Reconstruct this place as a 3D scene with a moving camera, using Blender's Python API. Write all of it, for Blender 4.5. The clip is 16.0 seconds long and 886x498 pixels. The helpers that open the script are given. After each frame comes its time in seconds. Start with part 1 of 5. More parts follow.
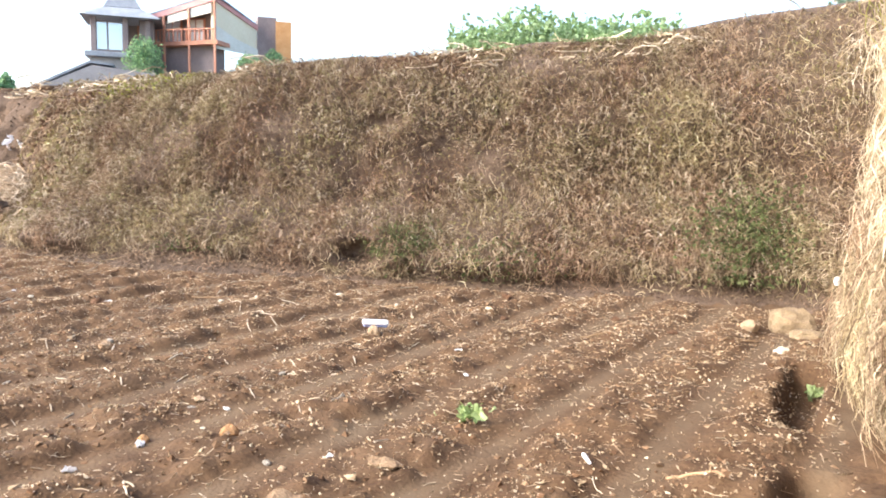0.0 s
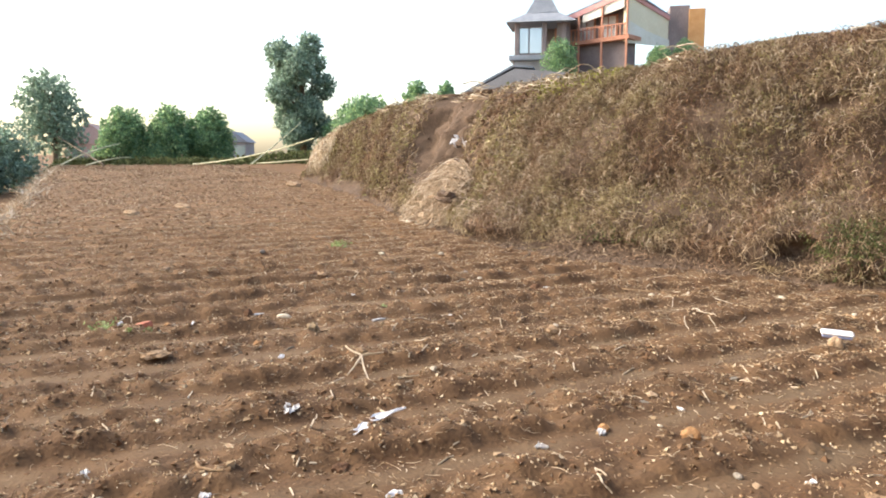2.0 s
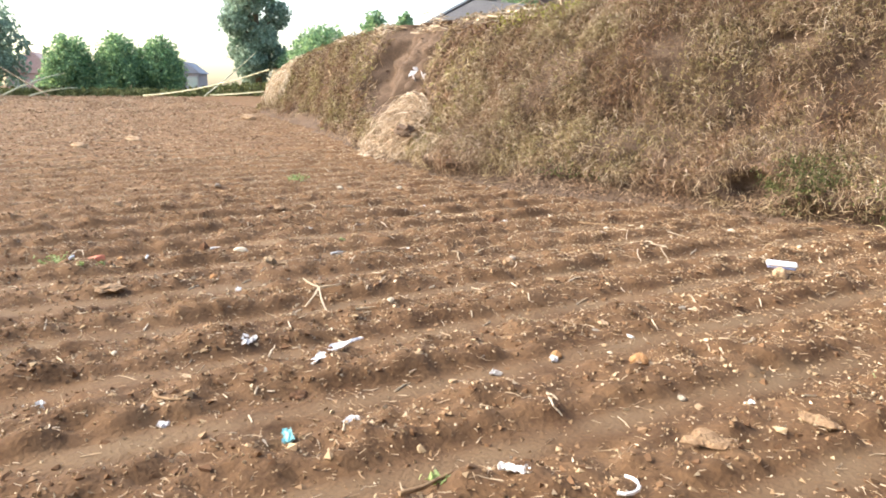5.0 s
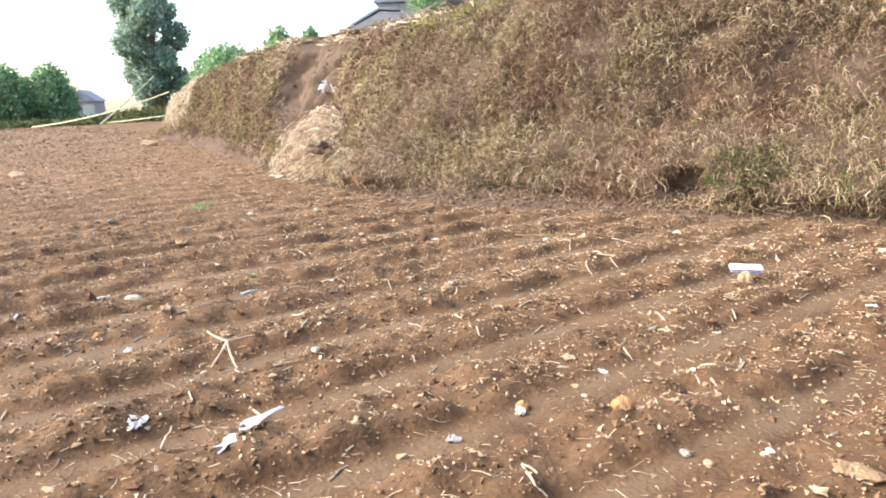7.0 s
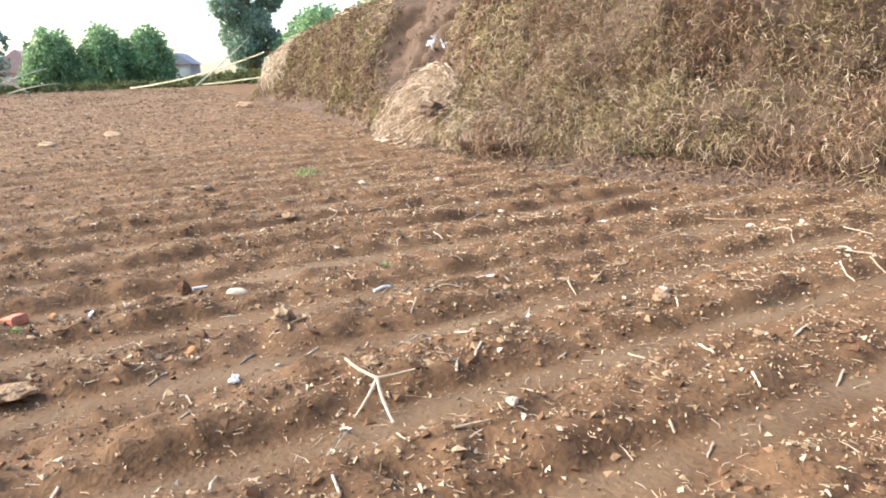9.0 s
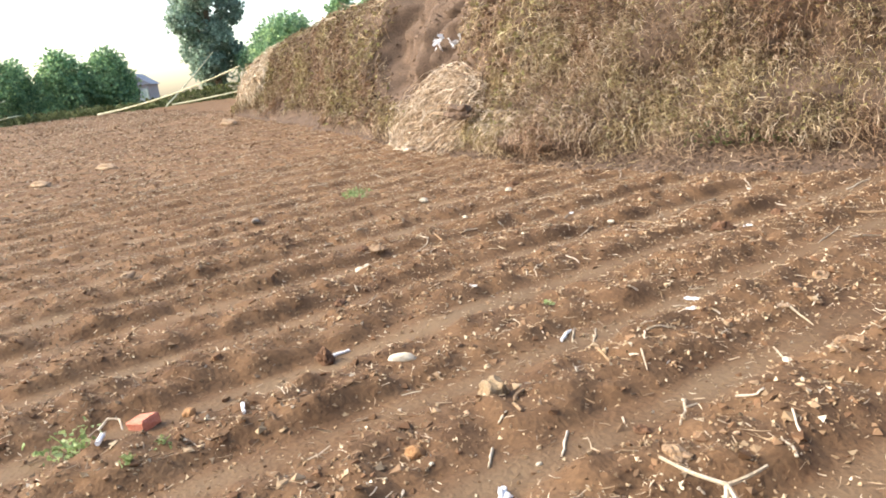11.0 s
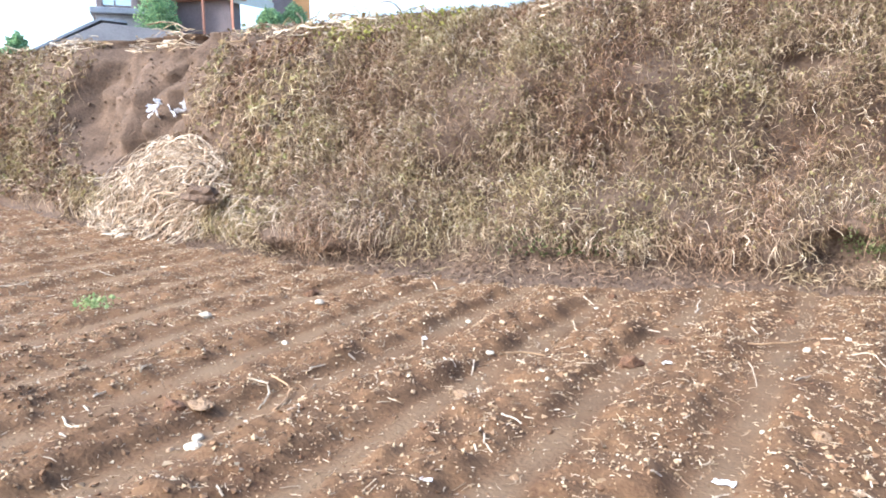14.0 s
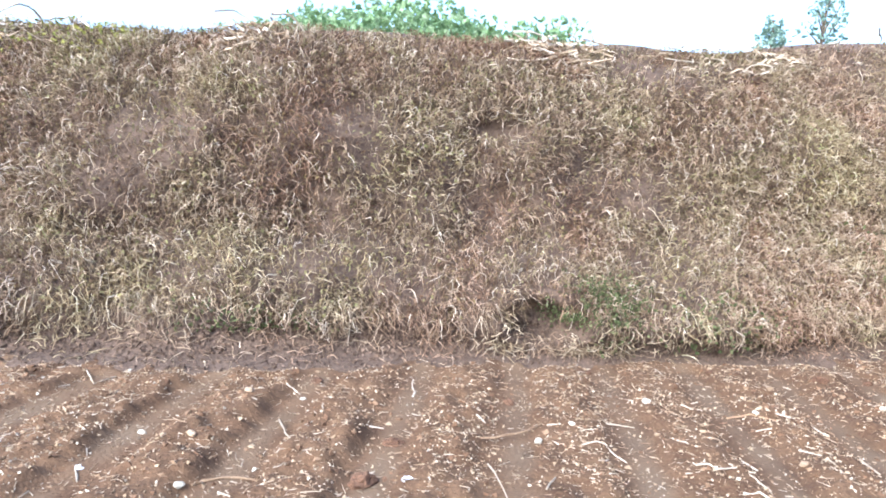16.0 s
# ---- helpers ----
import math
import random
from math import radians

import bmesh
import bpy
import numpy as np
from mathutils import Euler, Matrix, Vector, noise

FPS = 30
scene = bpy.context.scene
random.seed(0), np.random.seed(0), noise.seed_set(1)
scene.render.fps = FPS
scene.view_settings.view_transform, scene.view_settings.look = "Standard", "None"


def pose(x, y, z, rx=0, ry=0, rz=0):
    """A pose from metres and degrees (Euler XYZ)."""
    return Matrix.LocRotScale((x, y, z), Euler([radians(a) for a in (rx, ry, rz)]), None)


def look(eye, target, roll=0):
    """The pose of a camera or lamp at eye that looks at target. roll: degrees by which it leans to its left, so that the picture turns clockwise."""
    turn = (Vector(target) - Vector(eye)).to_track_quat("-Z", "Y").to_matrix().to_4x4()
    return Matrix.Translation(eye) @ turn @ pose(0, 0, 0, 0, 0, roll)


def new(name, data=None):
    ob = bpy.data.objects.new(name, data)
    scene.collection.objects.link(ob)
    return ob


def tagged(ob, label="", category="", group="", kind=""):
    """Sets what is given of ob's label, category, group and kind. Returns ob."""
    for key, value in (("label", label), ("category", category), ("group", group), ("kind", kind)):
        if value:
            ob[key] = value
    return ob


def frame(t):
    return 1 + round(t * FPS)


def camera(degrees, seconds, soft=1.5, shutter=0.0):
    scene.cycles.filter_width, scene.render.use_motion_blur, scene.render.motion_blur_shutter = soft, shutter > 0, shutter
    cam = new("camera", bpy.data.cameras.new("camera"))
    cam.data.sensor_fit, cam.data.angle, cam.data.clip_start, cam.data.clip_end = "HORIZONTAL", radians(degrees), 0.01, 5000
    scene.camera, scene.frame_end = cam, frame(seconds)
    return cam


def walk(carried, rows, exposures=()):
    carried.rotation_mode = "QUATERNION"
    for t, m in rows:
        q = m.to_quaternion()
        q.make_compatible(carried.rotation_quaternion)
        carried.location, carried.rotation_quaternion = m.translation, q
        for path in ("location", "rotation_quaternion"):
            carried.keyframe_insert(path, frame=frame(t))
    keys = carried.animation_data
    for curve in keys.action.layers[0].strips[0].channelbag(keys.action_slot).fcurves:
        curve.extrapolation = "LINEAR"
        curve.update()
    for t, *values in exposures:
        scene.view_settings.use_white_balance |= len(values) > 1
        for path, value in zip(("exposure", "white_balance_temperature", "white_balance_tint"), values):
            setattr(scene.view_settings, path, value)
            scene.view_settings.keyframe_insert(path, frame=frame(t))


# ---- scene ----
cam = camera(61.79, 16.0, soft=1.9)
PATH = [
    (0, (1.900, 0.500, 1.486), (1.065, 2.304, 1.265), 1.2),
    (0.5, (1.650, 0.474, 1.466), (0.411, 2.024, 1.219), 2.5),
    (1, (1.554, 0.444, 1.459), (0.084, 1.779, 1.220), 1.0),
    (1.5, (1.516, 0.393, 1.466), (-0.049, 1.617, 1.236), 0.7),
    (2, (1.521, 0.368, 1.470), (-0.104, 1.505, 1.219), 0.1),
    (2.5, (1.542, 0.361, 1.467), (-0.082, 1.494, 1.186), -0.1),
    (3, (1.583, 0.379, 1.460), (0.038, 1.611, 1.150), -0.1),
    (3.5, (1.576, 0.379, 1.447), (0.072, 1.657, 1.124), 0.5),
    (3.7, (1.561, 0.369, 1.444), (0.025, 1.608, 1.118), 0.3),
    (5.8, (1.535, 0.383, 1.451), (0.022, 1.589, 0.945), -0.2),
    (6, (1.493, 0.418, 1.444), (-0.001, 1.642, 0.923), -1.3),
    (6.5, (1.134, 0.674, 1.369), (-0.305, 1.997, 0.946), -3.0),
    (7, (0.911, 0.826, 1.400), (-0.493, 2.195, 1.007), -2.5),
    (7.5, (0.448, 1.027, 1.365), (-0.859, 2.508, 1.052), 0.3),
    (8, (0.136, 1.119, 1.310), (-1.246, 2.525, 0.971), -0.5),
    (8.5, (-0.338, 1.311, 1.207), (-1.734, 2.668, 0.752), -2.3),
    (9, (-0.626, 1.354, 1.242), (-2.163, 2.546, 0.775), -2.2),
    (9.2, (-0.758, 1.359, 1.233), (-2.310, 2.538, 0.781), -2.7),
    (11.3, (-2.062, 0.853, 1.390), (-3.537, 2.109, 0.894), -7.2),
    (11.5, (-2.147, 0.794, 1.355), (-3.626, 2.016, 0.791), -5.3),
    (12, (-2.645, 0.766, 1.260), (-3.981, 2.090, 0.578), -5.8),
    (12.5, (-2.940, 0.821, 1.320), (-4.101, 2.256, 0.548), -3.3),
    (13, (-3.384, 0.902, 1.359), (-4.370, 2.488, 0.642), -4.8),
    (13.5, (-3.651, 0.987, 1.472), (-4.534, 2.697, 0.927), -1.5),
    (14, (-4.020, 1.279, 1.493), (-4.766, 3.106, 1.166), -0.3),
    (14.5, (-4.090, 1.442, 1.523), (-4.699, 3.304, 1.125), 0.3),
    (15, (-4.196, 1.644, 1.509), (-4.377, 3.568, 0.992), 2.7),
    (15.5, (-4.409, 1.933, 1.568), (-4.304, 3.906, 1.257), 4.4),
    (16, (-4.553, 2.199, 1.602), (-4.414, 4.185, 1.408), 3.5),
]
EXPOSURES = [(0, 1.93, 6360, 10), (0.5, 2.10, 6390, 10), (1, 1.98, 6740, 10), (1.5, 1.71, 6940, 10), (2, 1.53, 7040, 10), (2.5, 1.63, 7240, 10), (3, 1.86, 7040, 10), (6, 1.95, 6960, 10), (7, 2.00, 6560, 10), (8, 2.01, 6160, 10),
             (9, 1.89, 6560, 10), (11.5, 1.76, 6960, 10), (12.5, 1.75, 7210, 10), (13.5, 1.78, 6310, 10), (14, 1.97, 5710, 10), (14.5, 1.92, 5810, 10), (15, 1.80, 5960, 10), (15.5, 1.94, 5290, 10), (16, 1.92, 5240, 10)]
walk(cam, [(t, look(e, g, r)) for t, e, g, r in PATH], EXPOSURES)

# ---- light: hazy sun from the left over a bright veiled sky ----
SUN_EL, SUN_AZ = 37.0, 138.0   # degrees; azimuth counted from +y towards -x
world = bpy.data.worlds.new("sky")
scene.world = world
world.use_nodes = True
wn = world.node_tree
sky = wn.nodes.new("ShaderNodeTexSky")
sky.sky_type = "NISHITA"
sky.sun_disc = False
sky.sun_elevation, sky.sun_rotation = radians(SUN_EL), radians(-SUN_AZ)
sky.dust_density, sky.air_density, sky.ozone_density = 2.4, 1.0, 0.8
wn.links.new(sky.outputs[0], wn.nodes["Background"].inputs[0])
wn.nodes["Background"].inputs[1].default_value = 0.15
sun_dir = Vector((-math.sin(radians(SUN_AZ)) * math.cos(radians(SUN_EL)), math.cos(radians(SUN_AZ)) * math.cos(radians(SUN_EL)), math.sin(radians(SUN_EL))))
sun = new("sun", bpy.data.lights.new("sun", "SUN"))
sun.data.energy, sun.data.angle, sun.data.color = 1.7, radians(40), (1.0, 0.94, 0.86)
sun.matrix_world = look(sun_dir * 60, (0, 0, 0))


# ---- materials ----
def ramp(nt, stops):
    n = nt.nodes.new("ShaderNodeValToRGB")
    while len(n.color_ramp.elements) < len(stops):
        n.color_ramp.elements.new(0.5)
    for e, (p, c) in zip(n.color_ramp.elements, stops):
        e.position, e.color = p, (*c, 1)
    return n


def surface(name, dark, light, scale=6.0, fine=60.0, rough=0.95, bump=0.4, island=False, obj=False, tone=None):
    """A rough natural surface: two scales of noise between two colours, fine bump, and a tone per piece if asked."""
    m = bpy.data.materials.new(name)
    m.use_nodes = True
    nt = m.node_tree
    bsdf = nt.nodes["Principled BSDF"]
    bsdf.inputs["Roughness"].default_value = rough
    bsdf.inputs["Specular IOR Level"].default_value = 0.25
    pos = nt.nodes.new("ShaderNodeNewGeometry")
    a, b = nt.nodes.new("ShaderNodeTexNoise"), nt.nodes.new("ShaderNodeTexNoise")
    a.inputs["Scale"].default_value, a.inputs["Detail"].default_value = scale, 5
    b.inputs["Scale"].default_value, b.inputs["Detail"].default_value = fine, 4
    for n in (a, b):
        nt.links.new(pos.outputs["Position"], n.inputs["Vector"])
    mix = nt.nodes.new("ShaderNodeMath")
    mix.operation = "MULTIPLY_ADD"
    mix.inputs[1].default_value = 0.5
    half = nt.nodes.new("ShaderNodeMath")
    half.operation = "MULTIPLY"
    half.inputs[1].default_value = 0.5
    nt.links.new(b.outputs[0], half.inputs[0])
    nt.links.new(a.outputs[0], mix.inputs[0])
    nt.links.new(half.outputs[0], mix.inputs[2])
    r = ramp(nt, [(0.34, dark), (0.66, light)])
    nt.links.new(mix.outputs[0], r.inputs[0])
    out = r.outputs[0]
    if island or obj:
        if island:
            src = pos.outputs["Random Per Island"]
        else:
            src = nt.nodes.new("ShaderNodeObjectInfo").outputs["Random"]
        t = ramp(nt, tone or [(0.0, (0.7, 0.7, 0.7)), (1.0, (1.25, 1.2, 1.15))])
        nt.links.new(src, t.inputs[0])
        mul = nt.nodes.new("ShaderNodeMix")
        mul.data_type, mul.blend_type = "RGBA", "MULTIPLY"
        mul.inputs[0].default_value = 1.0
        nt.links.new(out, mul.inputs[6])
        nt.links.new(t.outputs[0], mul.inputs[7])
        out = mul.outputs[2]
    nt.links.new(out, bsdf.inputs["Base Color"])
    if bump:
        bn = nt.nodes.new("ShaderNodeBump")
        bn.inputs["Strength"].default_value, bn.inputs["Distance"].default_value = bump, 0.02
        nt.links.new(b.outputs[0], bn.inputs["Height"])
        nt.links.new(bn.outputs[0], bsdf.inputs["Normal"])
    return m


def scatter_mat(name, stops, rough=0.9, through_light=0.0, patches=None):
    """Colour drawn per piece out of a ramp, for straw, leaves and crumbs."""
    m = bpy.data.materials.new(name)
    m.use_nodes = True
    nt = m.node_tree
    bsdf = nt.nodes["Principled BSDF"]
    bsdf.inputs["Roughness"].default_value = rough
    bsdf.inputs["Specular IOR Level"].default_value = 0.2
    g = nt.nodes.new("ShaderNodeNewGeometry")
    r = ramp(nt, stops)
    nt.links.new(g.outputs["Random Per Island"], r.inputs[0])
    n = nt.nodes.new("ShaderNodeTexNoise")
    n.inputs["Scale"].default_value = 9.0
    nt.links.new(g.outputs["Position"], n.inputs["Vector"])
    v = ramp(nt, [(0.3, (0.6, 0.58, 0.55)), (0.7, (1.25, 1.25, 1.25))])
    nt.links.new(n.outputs[0], v.inputs[0])
    mul = nt.nodes.new("ShaderNodeMix")
    mul.data_type, mul.blend_type = "RGBA", "MULTIPLY"
    mul.inputs[0].default_value = 1.0
    nt.links.new(r.outputs[0], mul.inputs[6])
    nt.links.new(v.outputs[0], mul.inputs[7])
    out = mul.outputs[2]
    if patches:             # broad drifts of one kind of growth
        big = nt.nodes.new("ShaderNodeTexNoise")
        big.inputs["Scale"].default_value, big.inputs["Detail"].default_value = 0.9, 3
        nt.links.new(g.outputs["Position"], big.inputs["Vector"])
        tint = ramp(nt, patches)
        nt.links.new(big.outputs[0], tint.inputs[0])
        mul2 = nt.nodes.new("ShaderNodeMix")
        mul2.data_type, mul2.blend_type = "RGBA", "MULTIPLY"
        mul2.inputs[0].default_value = 1.0
        nt.links.new(out, mul2.inputs[6])
        nt.links.new(tint.outputs[0], mul2.inputs[7])
        out = mul2.outputs[2]
    nt.links.new(out, bsdf.inputs["Base Color"])
    if through_light:
        tr = nt.nodes.new("ShaderNodeBsdfTranslucent")
        nt.links.new(out, tr.inputs["Color"])
        mx = nt.nodes.new("ShaderNodeMixShader")
        mx.inputs[0].default_value = through_light
        nt.links.new(bsdf.outputs[0], mx.inputs[1])
        nt.links.new(tr.outputs[0], mx.inputs[2])
        nt.links.new(mx.outputs[0], nt.nodes["Material Output"].inputs["Surface"])
    return m


SOIL = surface("tilled_soil", (0.083, 0.0440, 0.0220), (0.181, 0.1065, 0.0545), 2.6, 42, 0.97, 0.5)


def add_silt(m):
    """Paler washed silt dried along the furrow beds, and a tone drift from darker to paler along x."""
    nt = m.node_tree
    bsdf = nt.nodes["Principled BSDF"]
    old = bsdf.inputs["Base Color"].links[0].from_socket
    geo = nt.nodes.new("ShaderNodeNewGeometry")
    dot = nt.nodes.new("ShaderNodeVectorMath")
    dot.operation = "DOT_PRODUCT"
    k = 6.28318 / 0.765
    dot.inputs[1].default_value = (math.cos(radians(9)) * k, -math.sin(radians(9)) * k, 0)
    nt.links.new(geo.outputs["Position"], dot.inputs[0])
    off = nt.nodes.new("ShaderNodeMath")
    off.inputs[1].default_value = 3.17 * k
    nt.links.new(dot.outputs["Value"], off.inputs[0])
    cosn = nt.nodes.new("ShaderNodeMath")
    cosn.operation = "COSINE"
    nt.links.new(off.outputs[0], cosn.inputs[0])
    nz = nt.nodes.new("ShaderNodeTexNoise")
    nz.inputs["Scale"].default_value, nz.inputs["Detail"].default_value = 1.7, 4
    nt.links.new(geo.outputs["Position"], nz.inputs["Vector"])
    add = nt.nodes.new("ShaderNodeMath")
    add.operation = "MULTIPLY_ADD"
    add.inputs[1].default_value = 1.6
    nt.links.new(nz.outputs[0], add.inputs[0])
    nt.links.new(cosn.outputs[0], add.inputs[2])
    r = ramp(nt, [(0.0, (0, 0, 0)), (1.0, (0.8, 0.8, 0.8))])
    mp = nt.nodes.new("ShaderNodeMapRange")
    mp.inputs["From Min"].default_value, mp.inputs["From Max"].default_value = 1.42, 2.05
    nt.links.new(add.outputs[0], mp.inputs["Value"])
    nt.links.new(mp.outputs[0], r.inputs[0])
    mx = nt.nodes.new("ShaderNodeMix")
    mx.data_type = "RGBA"
    mx.inputs[7].default_value = (0.196, 0.135, 0.079, 1)
    nt.links.new(r.outputs[0], mx.inputs[0])
    nt.links.new(old, mx.inputs[6])
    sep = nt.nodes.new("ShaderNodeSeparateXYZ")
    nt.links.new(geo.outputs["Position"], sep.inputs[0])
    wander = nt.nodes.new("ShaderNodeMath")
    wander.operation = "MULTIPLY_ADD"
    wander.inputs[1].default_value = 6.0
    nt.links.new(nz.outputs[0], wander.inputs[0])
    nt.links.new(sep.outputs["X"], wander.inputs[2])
    dry = nt.nodes.new("ShaderNodeMapRange")      # earth tone is darker at one end of the field, paler at the other
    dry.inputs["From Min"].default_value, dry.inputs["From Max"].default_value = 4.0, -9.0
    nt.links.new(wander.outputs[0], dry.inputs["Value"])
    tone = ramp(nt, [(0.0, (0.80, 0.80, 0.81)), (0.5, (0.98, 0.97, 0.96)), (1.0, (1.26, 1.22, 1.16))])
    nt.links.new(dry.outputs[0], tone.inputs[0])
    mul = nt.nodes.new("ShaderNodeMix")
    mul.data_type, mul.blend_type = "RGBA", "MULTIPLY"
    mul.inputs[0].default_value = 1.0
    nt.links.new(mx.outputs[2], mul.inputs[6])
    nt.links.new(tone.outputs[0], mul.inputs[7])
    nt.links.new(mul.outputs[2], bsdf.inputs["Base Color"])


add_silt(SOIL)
CLOD_TAN = surface("tan_earth", (0.20, 0.122, 0.066), (0.40, 0.275, 0.165), 12, 70, 0.96, 0.8)
BANK_SOIL = surface("bank_soil", (0.066, 0.044, 0.030), (0.165, 0.111, 0.075), 3.4, 30, 0.97, 1.0)
CRUMB = scatter_mat("soil_crumbs", [(0, (0.130, 0.071, 0.038)), (0.45, (0.182, 0.105, 0.057)), (0.8, (0.265, 0.171, 0.10)), (1, (0.43, 0.325, 0.20))], 0.97)
BANKCRUMB = scatter_mat("bank_crumbs", [(0, (0.085, 0.057, 0.039)), (0.6, (0.14, 0.094, 0.063)), (1, (0.23, 0.16, 0.11))], 0.97)
STRAW = scatter_mat("straw_bits", [(0, (0.23, 0.15, 0.088)), (0.5, (0.40, 0.30, 0.195)), (1, (0.62, 0.53, 0.40))], 0.85)
PEBBLE = scatter_mat("pebbles", [(0, (0.18, 0.112, 0.062)), (0.4, (0.33, 0.232, 0.138)), (0.8, (0.50, 0.39, 0.25)), (1, (0.70, 0.61, 0.455))], 0.9)
DRIFTS = [(0.36, (0.94, 0.80, 0.76)), (0.5, (1.05, 1.03, 1.0)), (0.64, (1.12, 1.16, 0.98))]
VINE = scatter_mat("dry_vines", [(0, (0.15, 0.100, 0.066)), (0.3, (0.27, 0.195, 0.125)), (0.62, (0.38, 0.295, 0.195)), (0.9, (0.49, 0.40, 0.285)), (1, (0.63, 0.55, 0.42))], 0.9, 0.0, DRIFTS)
# darker set of vine colours for the stems beneath the tangle
UNDERVINE = scatter_mat("dark_vines", [(0, (0.085, 0.056, 0.037)), (0.5, (0.15, 0.105, 0.067)), (1, (0.25, 0.185, 0.12))], 0.92, 0.0, DRIFTS)
DEADLEAF = scatter_mat("dead_leaves", [(0, (0.10, 0.062, 0.04)), (0.4, (0.19, 0.13, 0.08)), (0.75, (0.26, 0.21, 0.115)), (1, (0.30, 0.295, 0.135))], 0.95, 0.25, DRIFTS)
PALE = scatter_mat("bleached_straw", [(0, (0.34, 0.24, 0.145)), (0.4, (0.57, 0.45, 0.305)), (1, (0.78, 0.69, 0.54))], 0.85)
HEAPSTRAW = scatter_mat("heap_straw", [(0, (0.24, 0.165, 0.105)), (0.4, (0.50, 0.385, 0.265)), (1, (0.75, 0.645, 0.505))], 0.87)
GREEN = scatter_mat("weed_leaves", [(0, (0.07, 0.085, 0.032)), (0.6, (0.135, 0.155, 0.06)), (1, (0.23, 0.245, 0.11))], 0.8, 0.3)
YGREEN = scatter_mat("fresh_grass", [(0, (0.20, 0.21, 0.05)), (1, (0.42, 0.40, 0.10))], 0.8, 0.3)
CROP = scatter_mat("crop_leaves", [(0, (0.16, 0.25, 0.10)), (0.6, (0.30, 0.43, 0.20)), (1, (0.44, 0.56, 0.32))], 0.6, 0.4)
# tree and bush leaf colours are lifted to carry distance haze
TREELEAF = scatter_mat("tree_leaves", [(0, (0.20, 0.29, 0.225)), (0.6, (0.31, 0.43, 0.335)), (1, (0.44, 0.56, 0.44))], 0.5, 0.5)
BUSHLEAF = scatter_mat("bush_leaves", [(0, (0.17, 0.30, 0.17)), (0.6, (0.28, 0.45, 0.25)), (1, (0.46, 0.62, 0.31))], 0.5, 0.5)
BARK = surface("bark", (0.10, 0.075, 0.05), (0.26, 0.21, 0.15), 5, 40, 0.95, 0.6)
STICK = surface("bleached_wood", (0.44, 0.355, 0.25), (0.71, 0.625, 0.50), 14, 90, 0.85, 0.3, obj=True, tone=[(0, (0.75, 0.72, 0.66)), (1, (1.05, 1.05, 1.05))])
TWIG = surface("brown_twig", (0.24, 0.15, 0.085), (0.45, 0.32, 0.19), 14, 90, 0.9, 0.3, obj=True)
BAMBOO = surface("bamboo", (0.40, 0.38, 0.22), (0.66, 0.64, 0.44), 4, 30, 0.6, 0.1)
STONE_PALE = surface("pale_stone", (0.45, 0.38, 0.27), (0.72, 0.66, 0.52), 18, 110, 0.9, 0.4)
STONE_TAN = surface("tan_stone", (0.27, 0.175, 0.10), (0.52, 0.385, 0.25), 14, 90, 0.92, 0.6)
STONE_BROWN = surface("brown_stone", (0.14, 0.095, 0.055), (0.36, 0.265, 0.16), 9, 80, 0.92, 0.6)
STONE_ORANGE = surface("orange_stone", (0.22, 0.115, 0.05), (0.43, 0.245, 0.115), 16, 90, 0.92, 0.6)
STONE_GREY = surface("grey_stone", (0.20, 0.17, 0.13), (0.45, 0.40, 0.33), 14, 90, 0.92, 0.6)
CLOD = surface("earth_clod", (0.07, 0.036, 0.02), (0.20, 0.11, 0.062), 10, 60, 0.97, 0.9)
BRICK = surface("red_brick", (0.48, 0.16, 0.10), (0.66, 0.28, 0.19), 20, 110, 0.9, 0.4)
SCRAP = surface("dirty_white_paper", (0.48, 0.46, 0.43), (0.78, 0.77, 0.75), 18, 70, 0.7, 0.2)
WHITE = surface("white_plastic", (0.66, 0.66, 0.67), (0.86, 0.86, 0.86), 12, 60, 0.45, 0.1)
CYAN = surface("cyan_plastic", (0.20, 0.52, 0.56), (0.34, 0.68, 0.70), 12, 60, 0.4, 0.1)
# shade beneath the foam tray, put into a grey-blue colour
TRAY_SHADE = surface("tray_shade_blue", (0.20, 0.24, 0.42), (0.30, 0.34, 0.52), 12, 60, 0.4, 0.1)
CREAM = surface("cream_wall", (0.74, 0.67, 0.48), (0.84, 0.78, 0.60), 0.8, 9, 0.85, 0.1)
TARP = surface("white_tarpaulin", (0.68, 0.66, 0.56), (0.82, 0.80, 0.72), 1.2, 9, 0.7, 0.2)
TIMBER = surface("red_timber", (0.44, 0.19, 0.12), (0.60, 0.30, 0.20), 2, 22, 0.7, 0.1)
DARKWALL = surface("dark_wall", (0.20, 0.16, 0.155), (0.30, 0.245, 0.235), 1.2, 14, 0.8, 0.1)
ROOFTILE = surface("grey_roof", (0.20, 0.22, 0.25), (0.32, 0.34, 0.37), 1.5, 14, 0.8, 0.2)
GREYWALL = surface("grey_render", (0.26, 0.25, 0.25), (0.38, 0.36, 0.35), 1.2, 14, 0.9, 0.2)
PINK = surface("pink_fascia", (0.55, 0.26, 0.24), (0.68, 0.38, 0.35), 2, 20, 0.7, 0.1)
ORANGEPANEL = surface("orange_panel", (0.55, 0.27, 0.10), (0.68, 0.38, 0.17), 2, 20, 0.8, 0.1)
CURTAIN = surface("white_curtain", (0.72, 0.70, 0.66), (0.86, 0.84, 0.80), 3, 20, 0.6, 0.05)
GLASS = bpy.data.materials.new("window_glass")
GLASS.use_nodes = True
_g = GLASS.node_tree.nodes["Principled BSDF"]
_g.inputs["Base Color"].default_value = (0.55, 0.60, 0.63, 1)
_g.inputs["Roughness"].default_value = 0.08
